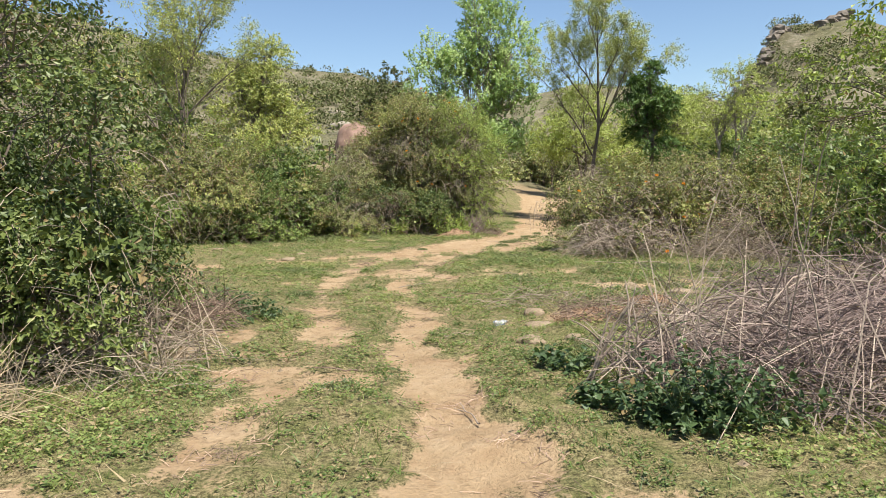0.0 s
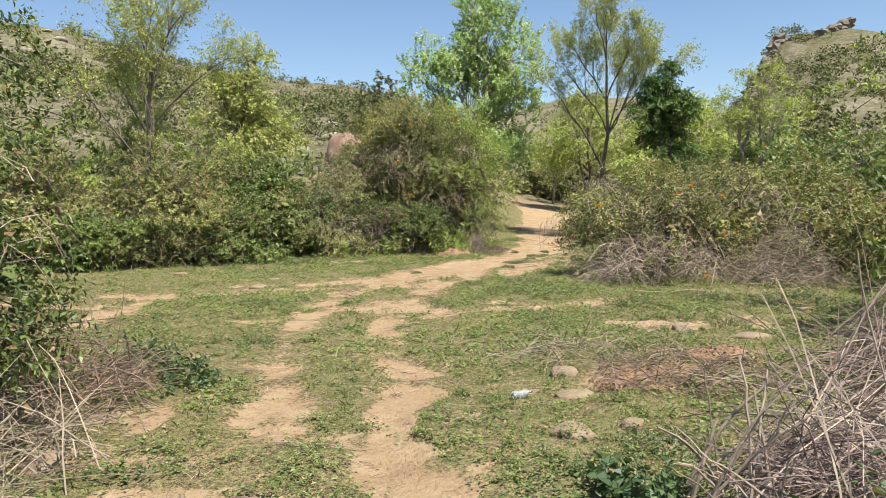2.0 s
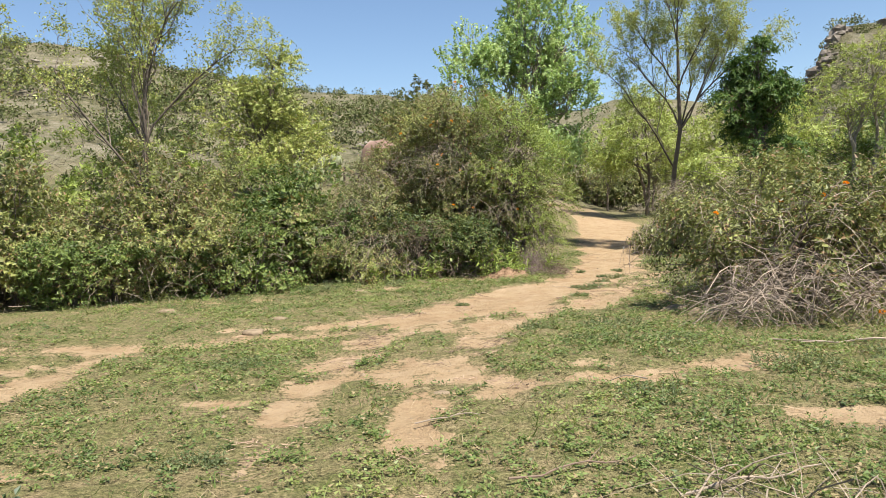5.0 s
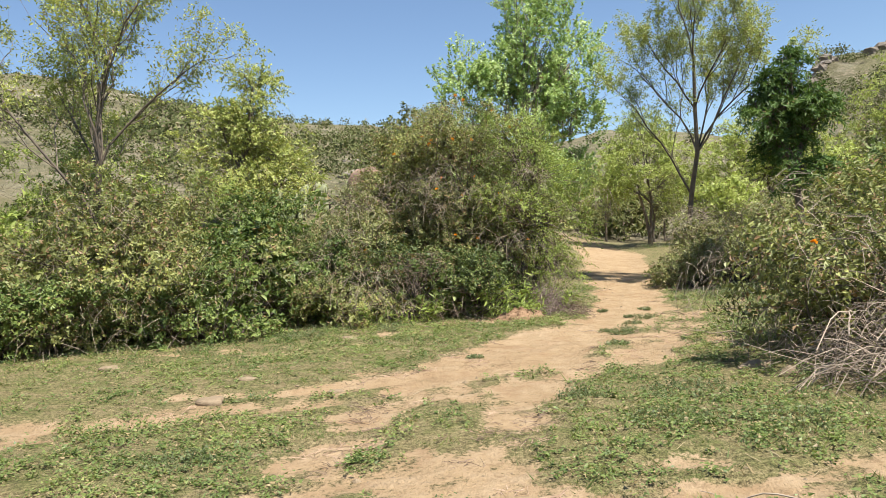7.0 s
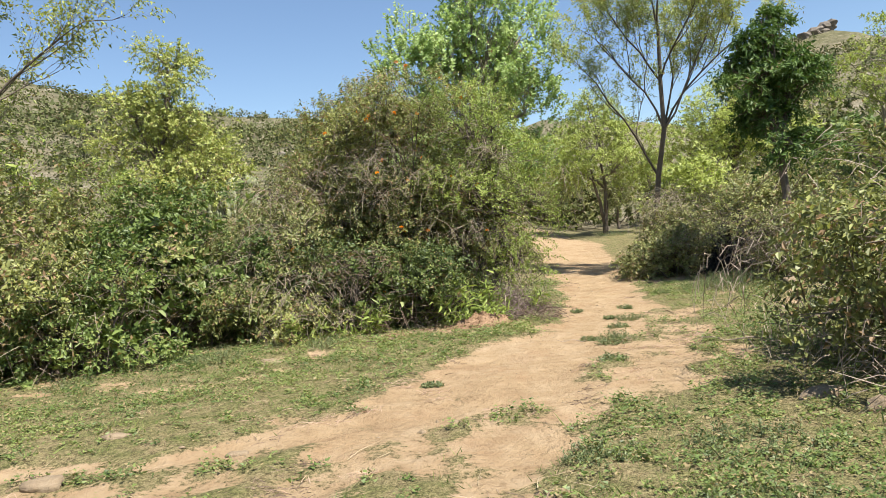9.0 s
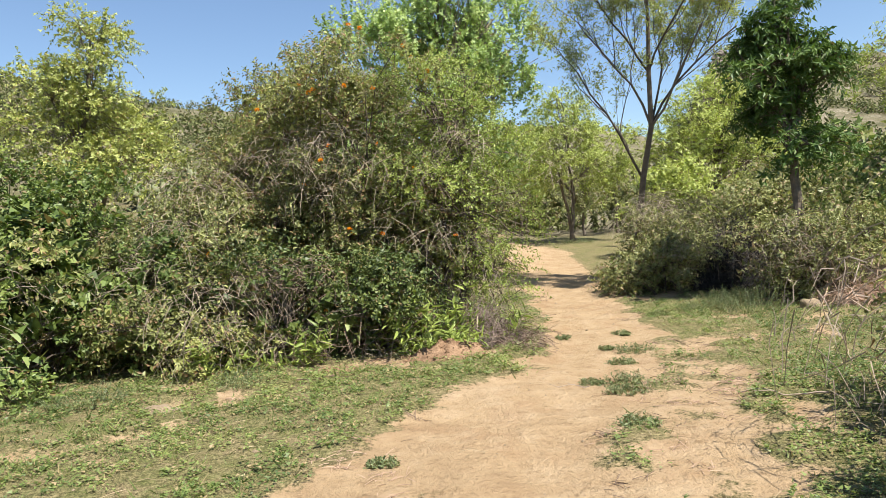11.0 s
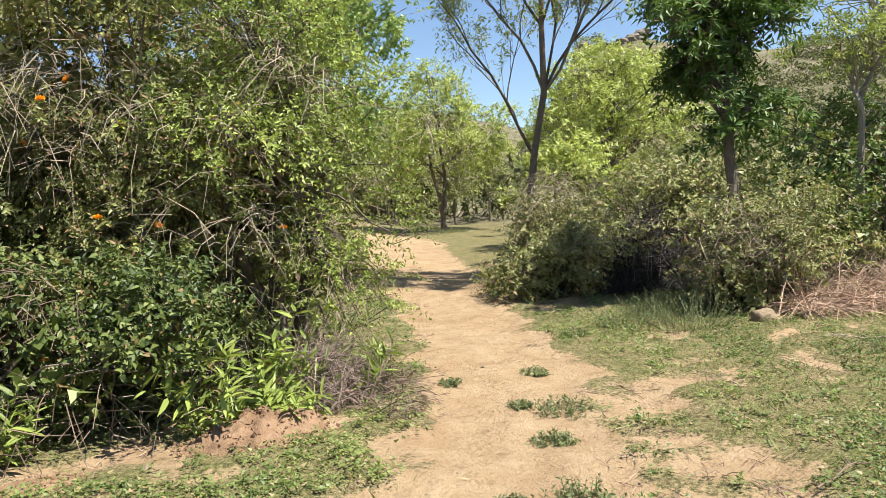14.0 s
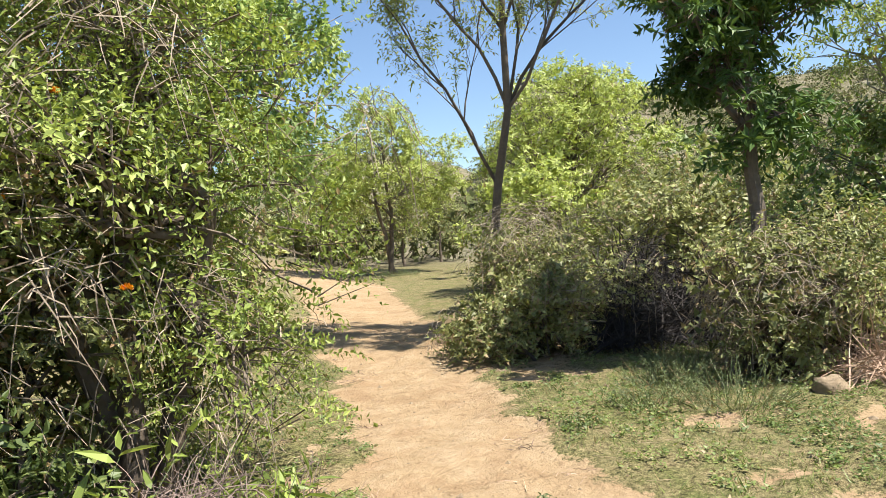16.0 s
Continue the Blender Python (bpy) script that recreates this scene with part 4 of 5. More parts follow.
_g = rnd(77)
for k in range(34):
    fx, fy = _g.uniform(-6, 30), _g.uniform(47, 64)
    if abs(fx - np.interp(fy, [45, 52, 60, 70], [4.4, 2.5, -3, -8])) < 2.2:
        continue
    far_shrub(fx, fy, _g.uniform(1.3, 2.4), _g.uniform(1.6, 4.2), (M_SCRUB, M_OLIVE, M_WILLOW, M_SCRUB)[k % 4], 500 + k, "hazy olive shrub on the far side of the clearing")
for k, (fx, fy, fr, fh) in enumerate([(-1.5, 33, 1.6, 2.4), (-4, 28.5, 1.5, 2.0), (-11.5, 26, 2.2, 2.6), (-14, 22, 2.2, 3.2), (-12, 17.5, 2, 2.6), (13, 27, 2.2, 3.0), (12, 31, 2.2, 3.2), (15, 35, 2.4, 3.6), (-0.5, 37, 1.6, 2.6), (2.0, 39.5, 1.3, 1.5), (1.2, 45, 1.8, 2.5),
                                      (11.5, 38, 2.2, 3.6), (6.2, 52, 2, 3.2), (5.0, 57, 2.2, 3.5), (7.7, 50, 1.8, 2.6), (9.2, 54, 2.2, 3.4), (3.4, 60, 2.2, 3.2), (11.5, 50, 2, 3), (-9.5, 12.5, 1.8, 2.2), (-10.5, 8, 2, 2.8), (-8, 3, 2, 2.8), (8.5, 6, 2, 2.2)]):
    far_shrub(fx, fy, fr, fh, (M_OLIVE, M_HEDGE, M_SCRUB)[k % 3], 560 + k, "rounded green shrub beyond the clearing")

# ---- dead brush ----
heap("cane_heap", 3.0, 6.0, 1.55, 1.15, 0.8, 2600, "heap of fine purplish dry twigs beside the path", M_PURPLETWIG, 401, 0.3, 1.1, 0.06, 0.0032, turn=0.3)
heap("cane_heap", 3.0, 5.9, 1.6, 1.1, 0.85, 330, "bleached long canes thrown over the twig heap", M_CANE, 415, 0.6, 1.8, 0.2, 0.0048, turn=0.5, singles=40, bow=1.6)
heap("cane_heap", 4.2, 7.9, 1.5, 1.1, 0.8, 900, "heap of brown dry canes", M_PURPLETWIG, 402, 0.4, 1.4, 0.07, 0.0042)
heap("twig_litter", 1.95, 8.4, 0.75, 0.6, 0.14, 420, "scattered brown dry twigs over bare earth", M_BROWNTWIG, 403, 0.1, 0.4, 0.04, 0.0035, "litter")
heap("twig_litter", 1.4, 9.2, 0.9, 0.5, 0.12, 110, "pale dry stalks lying on the weeds", M_TWIG, 404, 0.2, 0.7, 0.05, 0.0035, "litter")
heap("dead_branch_heap", 5.2, 14.0, 0.75, 0.7, 1.05, 800, "grey heap of fine dead branches against the shrub", M_TWIG, 405, 0.3, 1.0, 0.05, 0.0036)
heap("dead_branch_heap", 3.3, 14.3, 1.0, 0.6, 0.8, 420, "bleached bowed branches along the shrub's foot", M_CANE, 406, 0.35, 1.1, 0.0, 0.0045, bow=2.6)
heap("twig_heap", -2.75, 6.6, 0.95, 0.95, 0.4, 700, "grey-brown heap of fine twigs under the thicket", M_TWIG, 407, 0.2, 0.9, 0.12, 0.0035)
heap("twig_heap", -2.75, 8.0, 0.75, 0.9, 0.45, 620, "dark heap of fine dead twigs under the thicket", M_BROWNTWIG, 413, 0.2, 0.9, 0.16, 0.0035)
heap("twig_heap", -3.1, 5.0, 0.7, 0.6, 0.35, 380, "heap of pale dry stalks beside the thicket", M_STRAW, 408, 0.2, 0.8, 0.12, 0.003)
heap("twig_litter", 7.1, 22.4, 1.2, 0.6, 0.42, 900, "reddish dry twigs heaped before the shrubs", M_REDTWIG, 409, 0.3, 0.9, 0.1, 0.005, "litter")
heap("twig_litter", 8.6, 22.7, 1.3, 0.8, 0.45, 600, "reddish dry twigs heaped before the shrubs", M_REDTWIG, 410, 0.3, 0.9, 0.1, 0.005, "litter")
# near-black twigs filling the hollow between the path shrubs
heap("brush_heap", 6.3, 25.5, 0.85, 0.55, 1.25, 1500, "near-black tangle of dead brush under the shrubs", M_BLACKTWIG, 416, 0.3, 0.9, 0.3, 0.006)
heap("twig_heap", 0.75, 21.3, 0.5, 0.5, 0.6, 800, "purplish-grey dry twigs at the shrub's foot", M_PURPLETWIG, 411, 0.2, 0.6, 0.25, 0.003)
heap("twig_litter", 1.15, 21.2, 0.35, 0.9, 0.07, 320, "brown dry twig litter between the shrub and the path", M_BROWNTWIG, 414, 0.15, 0.45, 0.04, 0.0035, "litter")
heap("dry_stalks", 1.35, 6.0, 0.3, 0.35, 0.3, 26, "upright pale dry stalks", M_CANE, 412, 0.45, 0.8, 0.95, 0.007, "dead plant")

# ---- herbs ----
for k, (hx, hy, hr, hh) in enumerate([(1.3, 5.2, 0.15, 0.26), (1.6, 5.15, 0.16, 0.5), (1.9, 5.0, 0.16, 0.36), (1.1, 5.5, 0.14, 0.14), (1.48, 5.0, 0.14, 0.26), (1.74, 5.3, 0.16, 0.54), (1.0, 6.3, 0.16, 0.2)]):
    herb(hx, hy, hr, hh, "dark-green nettle-like plant before the cane heap", 600 + k, M_NETTLE, 0.054, 0.62, 34, 11, "broadleaf_plant")
for k, (hx, hy, hr, hh) in enumerate([(-2.45, 8.9, 0.24, 0.3), (-1.9, 8.45, 0.22, 0.2), (-2.1, 8.8, 0.18, 0.2), (-2.7, 9.3, 0.22, 0.24)]):
    herb(hx, hy, hr, hh, "dark-green broadleaf weed at the thicket's edge", 620 + k, M_NETTLE, 0.05, 0.6, 26, 9, "broadleaf_plant")
for k, (hx, hy, hr, hh) in enumerate([(0.1, 20.75, 0.2, 1.15), (-0.15, 20.7, 0.2, 0.8), (0.42, 20.75, 0.18, 0.62), (0.3, 20.6, 0.14, 0.45), (0.85, 21.15, 0.14, 0.5), (-2.3, 20.1, 0.14, 0.4), (0.95, 21.6, 0.16, 0.45), (-1.35, 20.4, 0.12, 0.5)]):
    herb(hx, hy, hr, hh, "yellow-green plant with long pointed leaves at the shrub's foot", 610 + k, M_BRIGHT, 0.14, 0.24, 8, 22, "longleaf_plant")
WEEDS = [(-2.6, 13.0, .28, .16), (1.1, 11.4, .32, .18), (-1.85, 10.2, .22, .12), (3.1, 10.7, .25, .3), (2.5, 21.3, .14, .1), (2.3, 20.25, .24, .2), (1.95, 19.7, .14, .14), (2.05, 20.5, .08, .09), (1.75, 21.3, .09, .1), (1.38, 18.85, .12, .12), (3.5, 22.6, .16, .14), (1.66, 18.75, .16, .2), (1.5, 18.3, .18, .16),
         (1.25, 17.3, .18, .1), (5.5, 24.0, .4, .5), (5.2, 23.6, .3, .4), (-0.55, 17.0, .12, .08), (0.42, 14.4, .28, .13), (1.3, 14.3, .5, .16), (0.9, 13.4, .35, .14), (1.7, 13.2, .4, .16), (-0.65, 5.9, .16, .16), (2.4, 12.2, .4, .2), (3.4, 12.4, .4, .24),
         (4.6, 12.5, .5, .22), (4.85, 22.5, .5, .6), (4.3, 22.9, .35, .4), (4.9, 23.4, .4, .5), (5.6, 20.6, .5, .2), (-3.2, 19.2, .4, .3), (-1.9, 19.6, .3, .25), (-2.4, 6.0, .2, .2), (0.9, 6.6, .25, .14), (-4.6, 18.4, .35, .25), (1.3, 7.0, .3, .16), (3.7, 8.9, .4, .3), (7.4, 40.6, .8, .4)]
for k, (hx, hy, hr, hh) in enumerate(WEEDS):
    herb(hx, hy, hr, hh * 0.62, "low bushy green weed on sandy ground", 630 + k, M_HERB, 0.026, 0.5, int(45 + 150 * hr), 8)

# ---- stones, soil, litter ----
for k, (sx, sy, sz, tr, lab) in enumerate([
        (1.22, 7.35, (0.11, 0.075, 0.06), 60, "rounded tan stone lying in the weeds"), (1.0, 8.15, (0.14, 0.1, 0.05), 10, "tan stone half buried in earth"), (0.83, 7.2, (0.13, 0.1, 0.05), 0, "flat buff stone in the weeds"),
        (1.04, 8.75, (0.13, 0.1, 0.07), 30, "pale angular stone among twigs"), (-2.1, 6.85, (0.12, 0.1, 0.1), 0, "pinkish stone under the twigs"),
        (5.64, 22.3, (0.14, 0.12, 0.14), 0, "rounded buff stone in the grass"), (6.2, 22.5, (0.17, 0.13, 0.14), 15, "rounded buff stone in the grass"), (6.15, 22.95, (0.17, 0.12, 0.13), 40, "rounded buff stone in the grass"),
        (2.18, 15.16, (0.17, 0.09, 0.08), 10, "flat buff stone at the shrub's edge"), (2.3, 14.73, (0.1, 0.08, 0.08), 60, "flat buff stone at the shrub's edge"), (-1.96, 15.39, (0.09, 0.06, 0.045), 0, "small buff stone in short grass"),
        (-3.07, 14.9, (0.13, 0.085, 0.06), 0, "pale buff stone in short grass"), (-5.11, 16.84, (0.12, 0.08, 0.06), 20, "pale buff stone in short grass"), (-3.06, 15.95, (0.12, 0.07, 0.03), 0, "flat pinkish stone in short grass"), (-2.42, 18.75, (0.16, 0.1, 0.07), 0, "grey stone at the hedge's foot"), (3.0, 9.9, (0.2, 0.1, 0.05), 0, "pale broken stone in the weeds"), (2.5, 10.4, (0.12, 0.1, 0.08), 70, "small pale upright stone"), (-0.5, 11.8, (0.07, 0.05, 0.02), 0, "flat pale stone in the track")]):
    stone("stone", sx, sy, sz, lab, M_STONE, 700 + k, 0.5, tr, 3, 0.36)


def soil_mound(x, y, rx, ry, h, label, seed, turn=0.0):
    """A low heap of crumbly earth: a rough dome with loose clods on it."""
    g = rnd(seed)
    th = thing("soil_mound", (x, y, gz(x, y)), label, "soil")
    nr, na = 14, 40
    r, a = np.meshgrid(np.linspace(0, 1, nr), np.linspace(0, 2 * math.pi, na, endpoint=False), indexing="ij")
    X, Y = r * np.cos(a) * rx, r * np.sin(a) * ry
    dome = lambda u, v: h * np.clip(1 - (u / rx) ** 2 - (v / ry) ** 2, 0, 1) * (0.8 + 0.9 * fbm(u * 5, v * 5, seed=seed)) + 0.25 * h * vnoise(u * 18, v * 18, seed=seed + 2)
    Z = dome(X, Y) * (1 - sstep(0.8, 1.0, r)) - 0.04 * sstep(0.85, 1.0, r)
    i, j = np.arange(nr - 1)[:, None], np.arange(na)[None]
    j2 = (j + 1) % na
    F = np.stack([i * na + j, (i + 1) * na + j, (i + 1) * na + j2, i * na + j2], -1).reshape(-1, 4)
    part("earth", [(np.stack([X, Y, Z], -1).reshape(-1, 3), F)], M_SOIL, th, smooth=True)
    n = int(420 * (rx + ry))
    aa, q = g.uniform(0, 6.28, n), np.sqrt(g.uniform(0, 1, n)) * 1.05
    u, v = np.cos(aa) * q * rx, np.sin(aa) * q * ry
    o = np.array([[1, 0, 0], [0, 1, 0], [-1, 0, 0], [0, -1, 0], [0, 0, 0.8], [0, 0, -0.8]])
    s = g.uniform(0.006, 0.026, n) * (1.2 - 0.5 * q)
    e1 = unit(g.normal(size=(n, 3)))
    e2 = unit(np.cross(e1, g.normal(size=(n, 3))))
    tri = np.stack([e1, e2, np.cross(e1, e2)], 1)
    V = np.stack([u, v, np.maximum(dome(u, v), 0)], 1)[:, None] + np.einsum("kj,njd->nkd", o, tri) * s[:, None, None] * g.uniform(0.6, 1.3, (n, 6, 1))
    f = np.array([[0, 1, 4], [1, 2, 4], [2, 3, 4], [3, 0, 4], [1, 0, 5], [2, 1, 5], [3, 2, 5], [0, 3, 5]])
    part("clod_scatter", [(V.reshape(-1, 3), ((np.arange(n) * 6)[:, None, None] + f[None]).reshape(-1, 3))], M_SOIL, th, kind="stuff")
    th.rotation_euler = (0, 0, radians(turn))


soil_mound(0.18, 20.3, 0.5, 0.28, 0.17, "mound of crumbly reddish soil at the shrub's foot", 731, 8)
soil_mound(-1.0, 19.9, 0.3, 0.18, 0.07, "small mound of reddish soil", 732)
soil_mound(1.75, 8.5, 0.6, 0.35, 0.06, "low bank of reddish earth under dry twigs", 733, 25)
soil_mound(2.35, 9.0, 0.35, 0.25, 0.1, "lump of orange earth beside dry twigs", 734, 10)
stone("boulder", -4.95, 38.7, (1.0, 0.95, 1.35), "large rounded pink-brown granite boulder on the slope", M_PINKROCK, 741, 0.22, 0, 4, 0.16, z=2.6, category="boulder")
stone("boulder", -5.4, 36.6, (0.9, 0.6, 0.55), "low pink-brown granite boulder below the fence", M_PINKROCK, 742, 0.3, 20, 4, 0.16, z=1.75, category="boulder")
for k, (ax, rr, sc) in enumerate([(22.7 + 0.09 * i, 105 + 0.35 * i, 0.75 + 0.25 * math.sin(i * 1.7)) for i in range(26)] + [(23.0 + 0.2 * i, 96 + 1.5 * i, 0.7) for i in range(6)] + [(27.2 + 0.22 * i, 115.5 + 0.3 * i, 0.8) for i in range(8)]):
    cx, cy = rr * math.sin(radians(ax)), 4 + rr * math.cos(radians(ax))
    stone("crag", cx, cy, (sc, sc, sc * 0.8), "grey jagged rock outcrop on the hill's ridge", M_GREYROCK, 750 + k, 0.4, k * 40, 2, 0.9, category="rock", smooth=False)
_g = rnd(88)
for k in range(22):
    ax, rr = _g.uniform(-34, -6), _g.uniform(45, 106)
    cx, cy, sc = rr * math.sin(radians(ax)), 4 + rr * math.cos(radians(ax)), _g.uniform(0.3, 0.9)
    stone("hill_rock", cx, cy, (sc * 1.4, sc, sc * 0.45), "grey weathered rock on the scrubby slope", M_HILLROCK, 770 + k, 0.42, k * 50, 2, 0.4, category="rock")


def fence():
    """A short dark rail on crooked posts beside the boulder."""
    th = thing("rail_fence", (-6.05, 35.5, 2.55), "short dark wooden rail fence beside the boulder", "fence")
    for k in range(5):
        part("post", [tube([(k * 0.3, 0, -1.5), (k * 0.3 + 0.02, 0, 0.1), (k * 0.3 + 0.03, 0, 0.75)], [0.05, 0.045, 0.04], 7)], M_FENCE, th)
    part("rail", [tube([(-0.1, -0.06, 0.42), (0.8, -0.06, 0.46), (2.2, -0.06, 0.5)], [0.035, 0.04, 0.03], 7)], M_FENCE, th)


fence()


def prickly_pear(x, y):
    """A clump of flat oval cactus pads growing out of one another."""
    g = rnd(771)
    th = thing("prickly_pear", (x, y, gz(x, y) - 0.05), "pale grey-green prickly pear cactus on the slope", "cactus")
    u, v = np.meshgrid(np.linspace(0, math.pi, 7), np.linspace(0, 2 * math.pi, 10, endpoint=False), indexing="ij")
    ball = np.stack([np.sin(u) * np.cos(v), np.sin(u) * np.sin(v), np.cos(u)], -1).reshape(-1, 3)
    i, j = np.arange(6)[:, None], np.arange(10)[None]
    F = np.stack([i * 10 + j, (i + 1) * 10 + j, (i + 1) * 10 + (j + 1) % 10, i * 10 + (j + 1) % 10], -1).reshape(-1, 4)
    feet = [(np.array([g.uniform(-0.9, 0.9), g.uniform(-0.3, 0.3), 0.0]), 0) for _ in range(9)]
    while feet:
        p, lvl = feet.pop()
        size, a, lean = g.uniform(0.16, 0.24), g.uniform(0, 3.1), g.normal() * 0.35
        ax = np.array([math.cos(a) * math.sin(lean), math.sin(a) * math.sin(lean), math.cos(lean)])
        side = unit(np.cross(ax, [math.sin(a), -math.cos(a), 0.1]))
        thick = np.cross(side, ax)
        c = p + ax * size * 0.95
        V = c + ball[:, :1] * side * size * 0.68 + ball[:, 1:2] * thick * 0.03 + ball[:, 2:] * ax * size
        part("pad", [(V, F)], M_CACTUS, th, smooth=True)
        if lvl < 3:
            feet += [(c + ax * size * 0.8 + side * size * g.uniform(-0.4, 0.4), lvl + 1) for _ in range(g.integers(1, 3) if lvl else 2)]


prickly_pear(-7.3, 36.3)


def bottle(x, y):
    """A crushed clear bottle on its side."""
    z = gz(x, y) + 0.035
    th = thing("plastic_bottle", (x, y, z), "crushed clear plastic bottle lying in the weeds", "bottle")
    n = 16
    s = np.linspace(0, 1, n)
    rr = np.interp(s, [0, 0.03, 0.2, 0.5, 0.72, 0.86, 0.9, 1.0], [0.022, 0.033, 0.036, 0.028, 0.036, 0.016, 0.013, 0.013])
    pts = np.stack([s * 0.2 - 0.1, 0.012 * np.sin(s * 5), 0.006 * np.cos(s * 7)], 1)
    part("body", [tube(pts, rr, 14)], M_PLASTIC, th, smooth=True)
    part("cap", [tube([(0.098, 0.012 * math.sin(5), 0.004), (0.118, 0.012 * math.sin(5), 0.004)], [0.016, 0.016], 14)], M_STONE, th, "pale cap")
    th.rotation_euler = (0, 0, 0.7)
    th.scale = (0.8, 0.8, 0.8)


bottle(0.62, 8.05)


def stick(x, y, length, turn, r, label, seed, mat, bend=0.04):
    """A crooked fallen stick with a side shoot."""
    g = rnd(seed)
    s = np.linspace(0, 1, 9)
    a = radians(turn)
    px, py = x + np.cos(a) * (s - 0.5) * length, y + np.sin(a) * (s - 0.5) * length
    off = np.cumsum(g.normal(size=9)) * bend * length * 0.25
    px, py = px - np.sin(a) * off, py + np.cos(a) * off
    pz = height(px, py) + r + 0.01 + 0.03 * np.abs(np.sin(s * 5 + seed))
    P = np.stack([px, py, pz], 1)
    Q = np.stack([P[5], P[5] + np.array([math.cos(a + 0.7), math.sin(a + 0.7), 0.12]) * length * 0.28])
    th = thing("fallen_stick", P[0], label, "stick", "fallen sticks")
    part("stem", [tube(P - P[0], np.linspace(r, r * 0.45, 9), 6)], mat, th)
    part("side_shoot", [tube(Q - P[0], [r * 0.5, r * 0.25], 5)], mat, th)


for k, (sx, sy, sl, st_, sr) in enumerate([(0.35, 10.0, 0.75, 20, 0.008), (0.9, 11.9, 0.5, 150, 0.006), (-0.4, 11.0, 0.45, 10, 0.006), (-2.6, 12.0, 0.5, 120, 0.006), (1.2, 9.7, 0.8, 15, 0.009), (2.2, 10.3, 0.6, 60, 0.007), (-0.75, 6.3, 0.4, 160, 0.007),
                                         (0.25, 5.3, 0.35, 110, 0.006), (2.5, 17.6, 0.6, 150, 0.008), (2.9, 18.4, 0.5, 20, 0.006), (1.1, 18.6, 0.35, 165, 0.005), (5.6, 20.9, 0.8, 140, 0.01), (-1.1, 19.4, 0.5, 10, 0.006), (0.2, 7.4, 0.3, 15, 0.005),
                                         (3.1, 12.9, 1.2, 175, 0.012), (-0.2, 9.4, 0.4, 140, 0.005), (-1.7, 5.9, 0.6, 30, 0.006), (3.6, 20.2, 0.4, 80, 0.006)]):
    stick(sx, sy, sl, st_, sr, "crooked dry stick lying on the ground", 800 + k, M_CANE if k % 3 else M_BROWNTWIG)

# ---- ground cover ----


def scatter(n, seed, x0, x1, y0, y1):
    g = rnd(seed)
    return g, g.uniform(x0, x1, n), g.uniform(y0, y1, n)


GREENER = [(-1.6, 18.9, 0.6), (-0.8, 19.3, 0.6), (0.0, 19.7, 0.5), (0.7, 20.2, 0.45), (1.1, 20.9, 0.4), (1.3, 21.8, 0.4), (1.5, 13.5, 0.9), (2.9, 12.4, 1.0), (5.2, 21.0, 1.2), (3.9, 22.5, 0.8), (-1.7, 8.1, 0.6), (-0.6, 6.1, 0.7), (-1.7, 5.0, 0.6), (1.2, 6.4, 0.6)]  # lusher spots: x, y, radius


